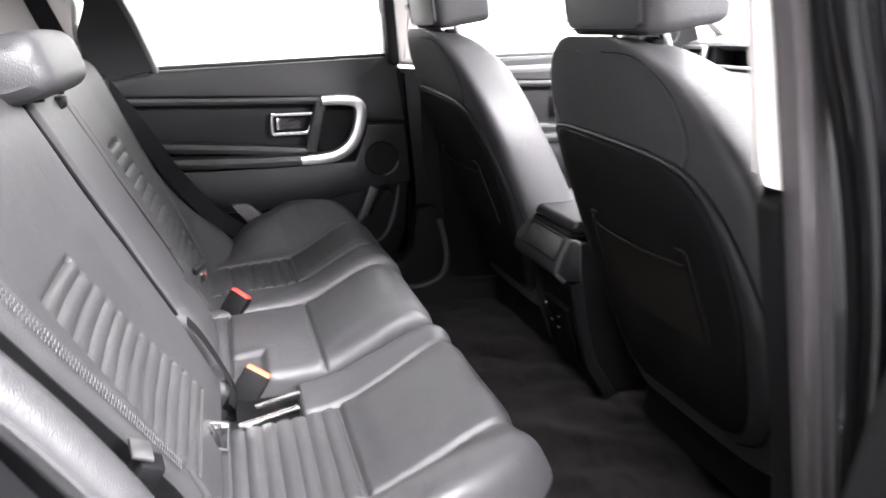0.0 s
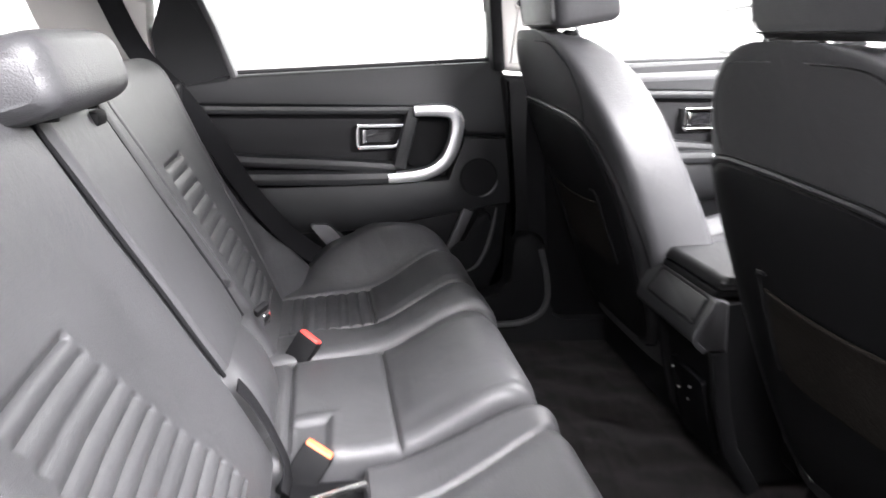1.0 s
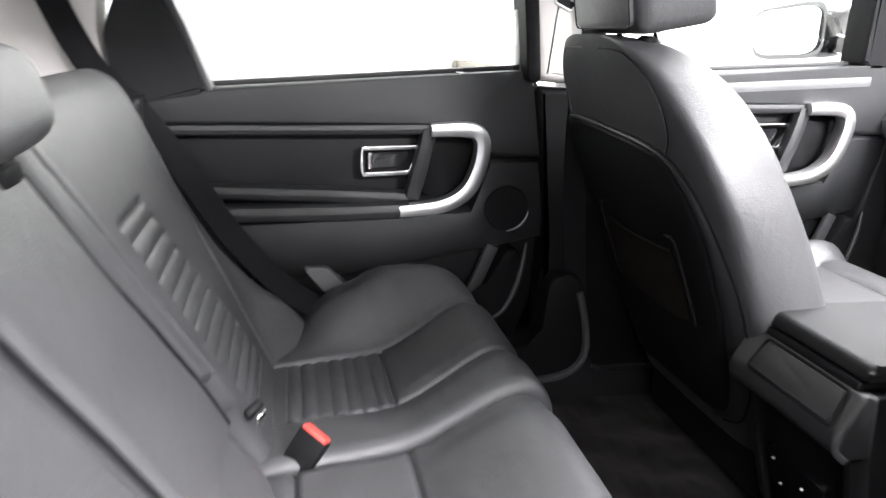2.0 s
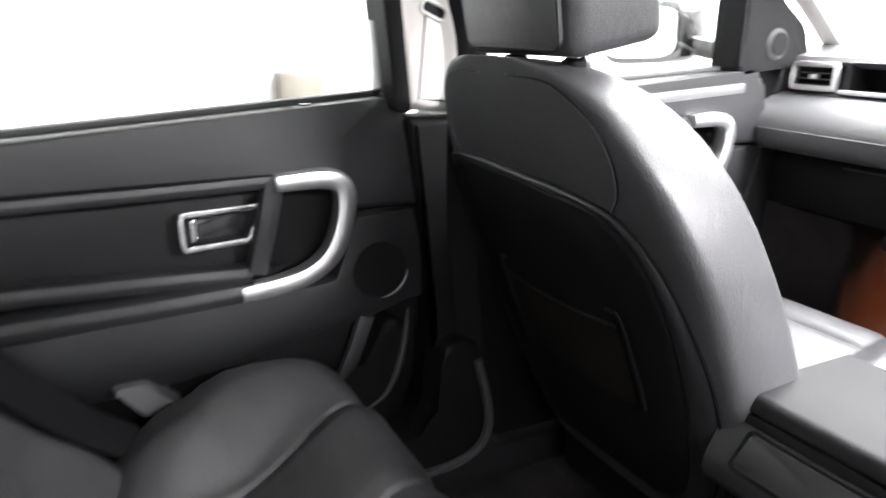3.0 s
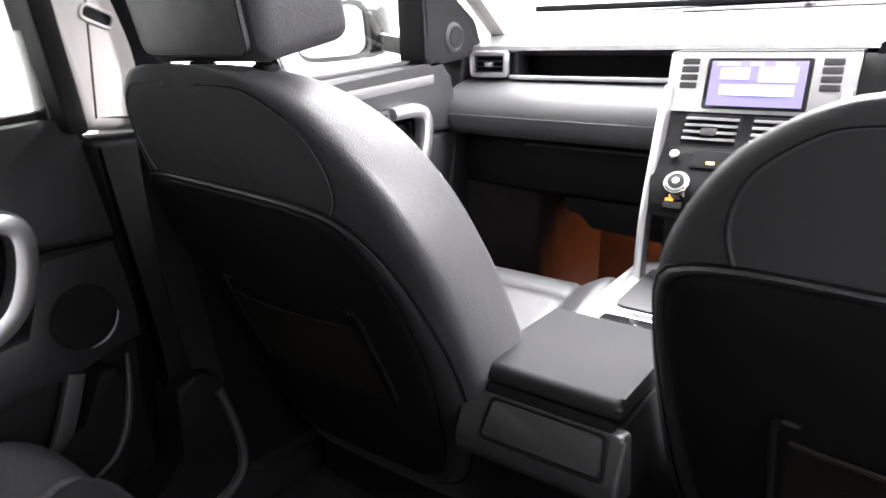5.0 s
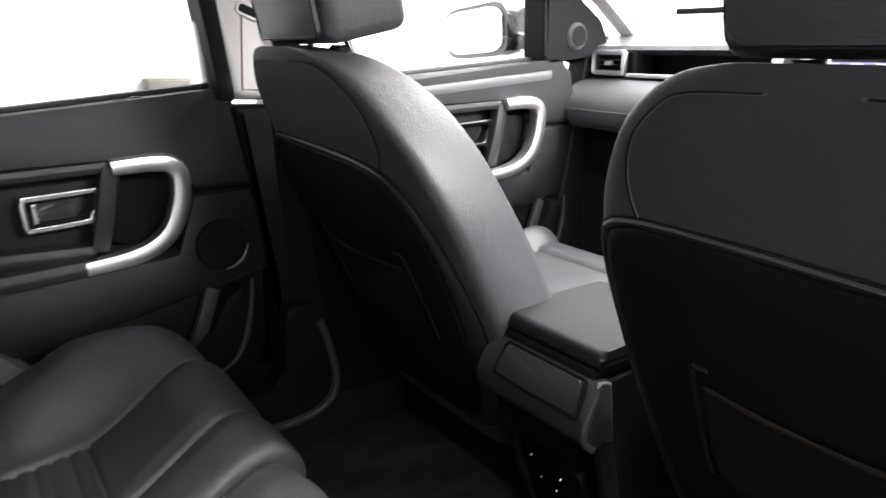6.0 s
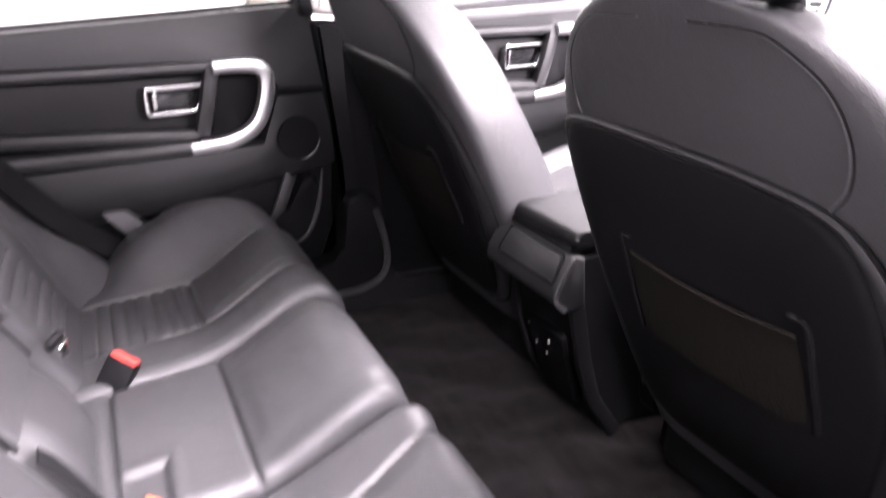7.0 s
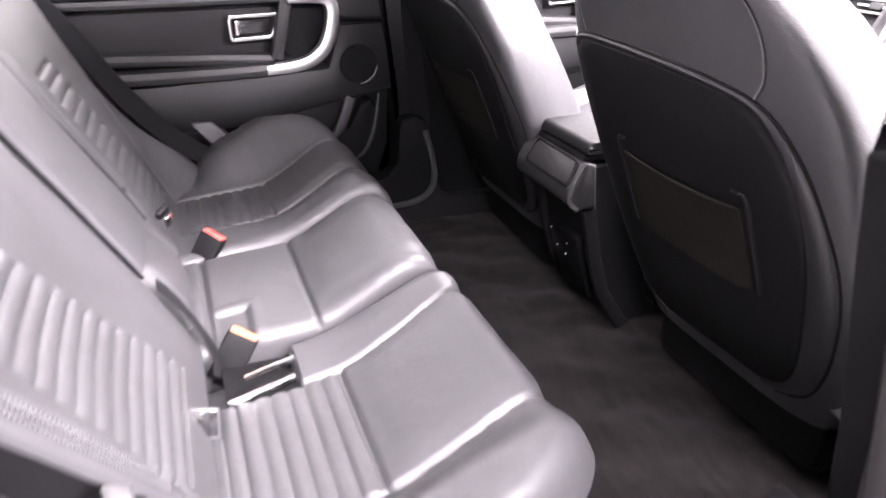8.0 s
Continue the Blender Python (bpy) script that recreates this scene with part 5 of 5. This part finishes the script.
# Centre stack, leaning back towards the screen
stack = thing("centre_stack", (1.25, 0, 1.0), "centre stack with lit touchscreen, vents and chrome dials", "centre stack", shift=(0, 0, 0.011))


def lean_at(z):
    return float(np.interp(z, [1.00, 1.12, 1.18, 1.25, 1.30, 1.40], [1.135, 1.125, 1.150, 1.232, 1.262, 1.290]))


def stack_plate(pts, proud, depth, r=0.003):
    """A plate that follows the stack's lean; pts in (y, z)."""
    bm = slab(pts, 0, depth, r, axis="x")
    for v in bm.verts:
        v.co.x += lean_at(v.co.z) - proud
    return bm


rows_ = [(1.405, 0.158), (1.34, 0.156), (1.30, 0.152), (1.25, 0.146), (1.18, 0.136), (1.12, 0.128)]
loops = []
for z, w in rows_:
    x = lean_at(z)
    loops.append([(x, -w, z), (x, w, z), (x + 0.25, w, z + 0.01), (x + 0.25, -w, z + 0.01)])
part("stack_body", loft(loops), PANEL, stack, "black fascia")
part("screen_surround", stack_plate(rounded([(-0.158, 1.296), (0.158, 1.296), (0.160, 1.403), (-0.160, 1.403)], 0.005), 0.0025, 0.006, 0.001), SILVER, stack, "satin silver plate round the screen")
scr = part("screen", stack_plate(rounded([(-0.090, 1.303), (0.088, 1.303), (0.088, 1.393), (-0.090, 1.393)], 0.004), 0.006, 0.012, 0.002), GLOSS, stack, "gloss black touchscreen")
part("screen_image", stack_plate([(-0.082, 1.309), (0.080, 1.309), (0.080, 1.388), (-0.082, 1.388)], 0.0075, 0.002, 0), SCREEN, scr, "lit violet-grey display")
for y0, y1, z0, z1 in ((0.012, 0.062, 1.356, 1.376), (-0.068, -0.004, 1.352, 1.378), (-0.066, 0.060, 1.328, 1.347), (0.03, 0.07, 1.380, 1.386), (-0.06, -0.03, 1.380, 1.386), (-0.01, 0.012, 1.380, 1.386)):
    part("display_tile", stack_plate([(y0, z0), (y1, z0), (y1, z1), (y0, z1)], 0.0085, 0.001, 0), SCREENLIGHT, scr)
for y0 in (0.104, -0.136):
    for k in range(4):
        z0 = 1.338 + 0.0145 * k
        part("side_button", stack_plate(rounded([(y0, z0), (y0 + 0.032, z0), (y0 + 0.032, z0 + 0.011), (y0, z0 + 0.011)], 0.002), 0.004, 0.006, 0.001), GREYPL, stack, "slim dark button")
for y0, y1 in ((0.010, 0.112), (-0.104, -0.008)):
    fr = part("air_vent", stack_plate(rounded([(y0, 1.244), (y1, 1.244), (y1, 1.292), (y0, 1.292)], 0.004), 0.002, 0.006, 0.001), PANEL, stack, "black centre vent")
    for k in range(4):
        zz = 1.2505 + 0.0115 * k
        part("vent_slat", sweep([(lean_at(zz) - 0.006, y0 + 0.004, zz), (lean_at(zz) - 0.006, y1 - 0.004, zz)], strip(0.010, 0.0042, 0.3)), SILVER, fr)
    part("vent_tab", stack_plate(rounded([((y0 + y1) / 2 - 0.014, 1.258), ((y0 + y1) / 2 + 0.014, 1.258), ((y0 + y1) / 2 + 0.014, 1.270), ((y0 + y1) / 2 - 0.014, 1.270)], 0.003), 0.016, 0.012, 0.002), GREYPL, fr)
part("climate_panel", stack_plate(rounded([(-0.125, 1.128), (0.125, 1.128), (0.128, 1.235), (-0.128, 1.235)], 0.006), 0.003, 0.006, 0.001), CLIMATE, stack, "black climate panel")
for yy in (0.079, 0.0, -0.079):
    nx = Vector((-0.75, 0, 0.66))
    c = Vector((lean_at(1.178) - 0.016, yy, 1.178))
    d = part("dial", disc(c, nx, 0.0225, 0.03, 32, 0.004), CHROME, stack, "chrome climate dial")
    part("dial_face", disc(c + nx * 0.016, nx, 0.0145, 0.002, 24), GLOSS, d)
    part("dial_mark", disc(c + nx * 0.0172, nx, 0.006, 0.001, 12), TAG, d)
for yy in (0.085, 0.045, 0.012, -0.03, -0.07):
    part("button_strip", stack_plate(rounded([(yy - 0.016, 1.137), (yy + 0.016, 1.137), (yy + 0.016, 1.147), (yy - 0.016, 1.147)], 0.002), 0.007, 0.006, 0.001), GREYPL, stack)
for yy, zz in ((0.092, 1.1485), (0.038, 1.1485), (0.040, 1.2115), (-0.030, 1.2115), (-0.075, 1.1485)):
    part("telltale", stack_plate([(yy - 0.007, zz), (yy + 0.007, zz), (yy + 0.007, zz + 0.004), (yy - 0.007, zz + 0.004)], 0.0065, 0.003, 0), AMBERLED, stack, "small amber light")
part("power_knob", disc((lean_at(1.222) - 0.008, 0.107, 1.222), (-0.75, 0, 0.66), 0.009, 0.016, 20, 0.002), CHROME, stack, "small chrome knob")
part("info_display", stack_plate([(-0.075, 1.205), (0.075, 1.205), (0.075, 1.232), (-0.075, 1.232)], 0.006, 0.004, 0.001), CLIMATE, stack, "dark display strip")
for s in (1, -1):
    line = [(1.268, s * 0.150, 1.335), (1.238, s * 0.150, 1.29), (1.185, s * 0.142, 1.20), (1.138, s * 0.136, 1.10), (1.118, s * 0.132, 0.99)]
    part("side_strip", sweep(spline(line, 24), strip(0.016, 0.036, 0.35), (-0.8, 0, 0.5)), SILVER, stack, "satin silver side strip")
part("cubby", box(1.20, 1.24, -0.12, 0.12, 0.99, 1.125), PANEL, stack, "black open cubby")

# Steering wheel ahead of the driver
sw = thing("steering_wheel", (1.1, -0.37, 1.25), "black leather steering wheel with silver spokes", "steering wheel")
ax = Vector((-0.92, 0, 0.38))
part("rim", annulus((1.08, -0.372, 1.255), ax, 0.182, 0.016, 48), LEATHER, sw, "black leather rim")
part("hub", disc((1.10, -0.372, 1.25), ax, 0.07, 0.05, 28, 0.015), PLASTIC, sw, "black hub")
for a in (0.0, math.pi, -math.pi / 2):
    c = Vector((1.09, -0.372, 1.252))
    e = c + Vector((0.38 * math.sin(a) * 0.175, 0.175 * math.cos(a), 0.92 * math.sin(a) * 0.175))
    part("spoke", sweep([c, e], strip(0.035, 0.012, 0.4), ax), SILVER, sw, "satin silver spoke")
part("column", sweep([(1.12, -0.372, 1.245), (1.38, -0.372, 1.14)], ring(0.05, 16)), PANEL, sw)

# Wiper-line strip and sensor at the windscreen's foot
setting("trim", sweep([(1.80 - 0.05 * (y / 0.7) ** 2, y, 1.527) for y in np.linspace(-0.72, 0.72, 20)], strip(0.03, 0.016, 0.3)), PANEL, "black strip at the foot of the windscreen", "trim")
vs = thing("demister_slot", (1.66, 0, 1.475), "long slim demister slot in the dashboard top", "vent")
part("slot", moved(box(-0.015, 0.015, -0.30, 0.30, -0.002, 0.002, 0.001), Matrix.Translation((1.70, -0.02, 1.5035)) @ pose(0, 0, 0, 0, -9, 0)), PANEL, vs)
part("light_sensor", disc((1.69, 0.0, 1.508), (0, 0, 1), 0.012, 0.012, 20, 0.004), GREYPL, vs, "round light sensor")

# Floor mats
bm = bmesh.new()
NX, NY = 60, 130
grid = []
for i in range(NX):
    row = []
    for j in range(NY):
        x, y = 0.26 + 0.66 * i / (NX - 1), -0.625 + 1.25 * j / (NY - 1)
        z = 0.612 + 0.010 * noise.noise(Vector((x * 5, y * 9, 0.3))) + 0.006 * noise.noise(Vector((x * 16, y * 22, 4.0))) + 0.002 * noise.noise(Vector((x * 60, y * 60, 1.0)))
        z += 0.012 * noise.noise(Vector((x * 7 + y * 10, y * 3 - x * 2, 2.0)))
        row.append(bm.verts.new((x, y, max(z, 0.603))))
    grid.append(row)
for a, b in zip(grid, grid[1:]):
    for j in range(NY - 1):
        bm.faces.new((a[j], a[j + 1], b[j + 1], b[j]))
bmesh.ops.solidify(bm, geom=bm.faces[:], thickness=0.004)
tagged(part("floor_mat", bm, CARPET), "rumpled charcoal carpet mat across the rear footwell", "floor mat")
stud = thing("mat_stud", (0.37, 0.26, 0.612), "small black plastic stud holding the mat", "stud")
part("stud", disc((0.375, 0.265, 0.616), (0, 0, 1), 0.010, 0.010, 16, 0.003), GLOSS, stud)
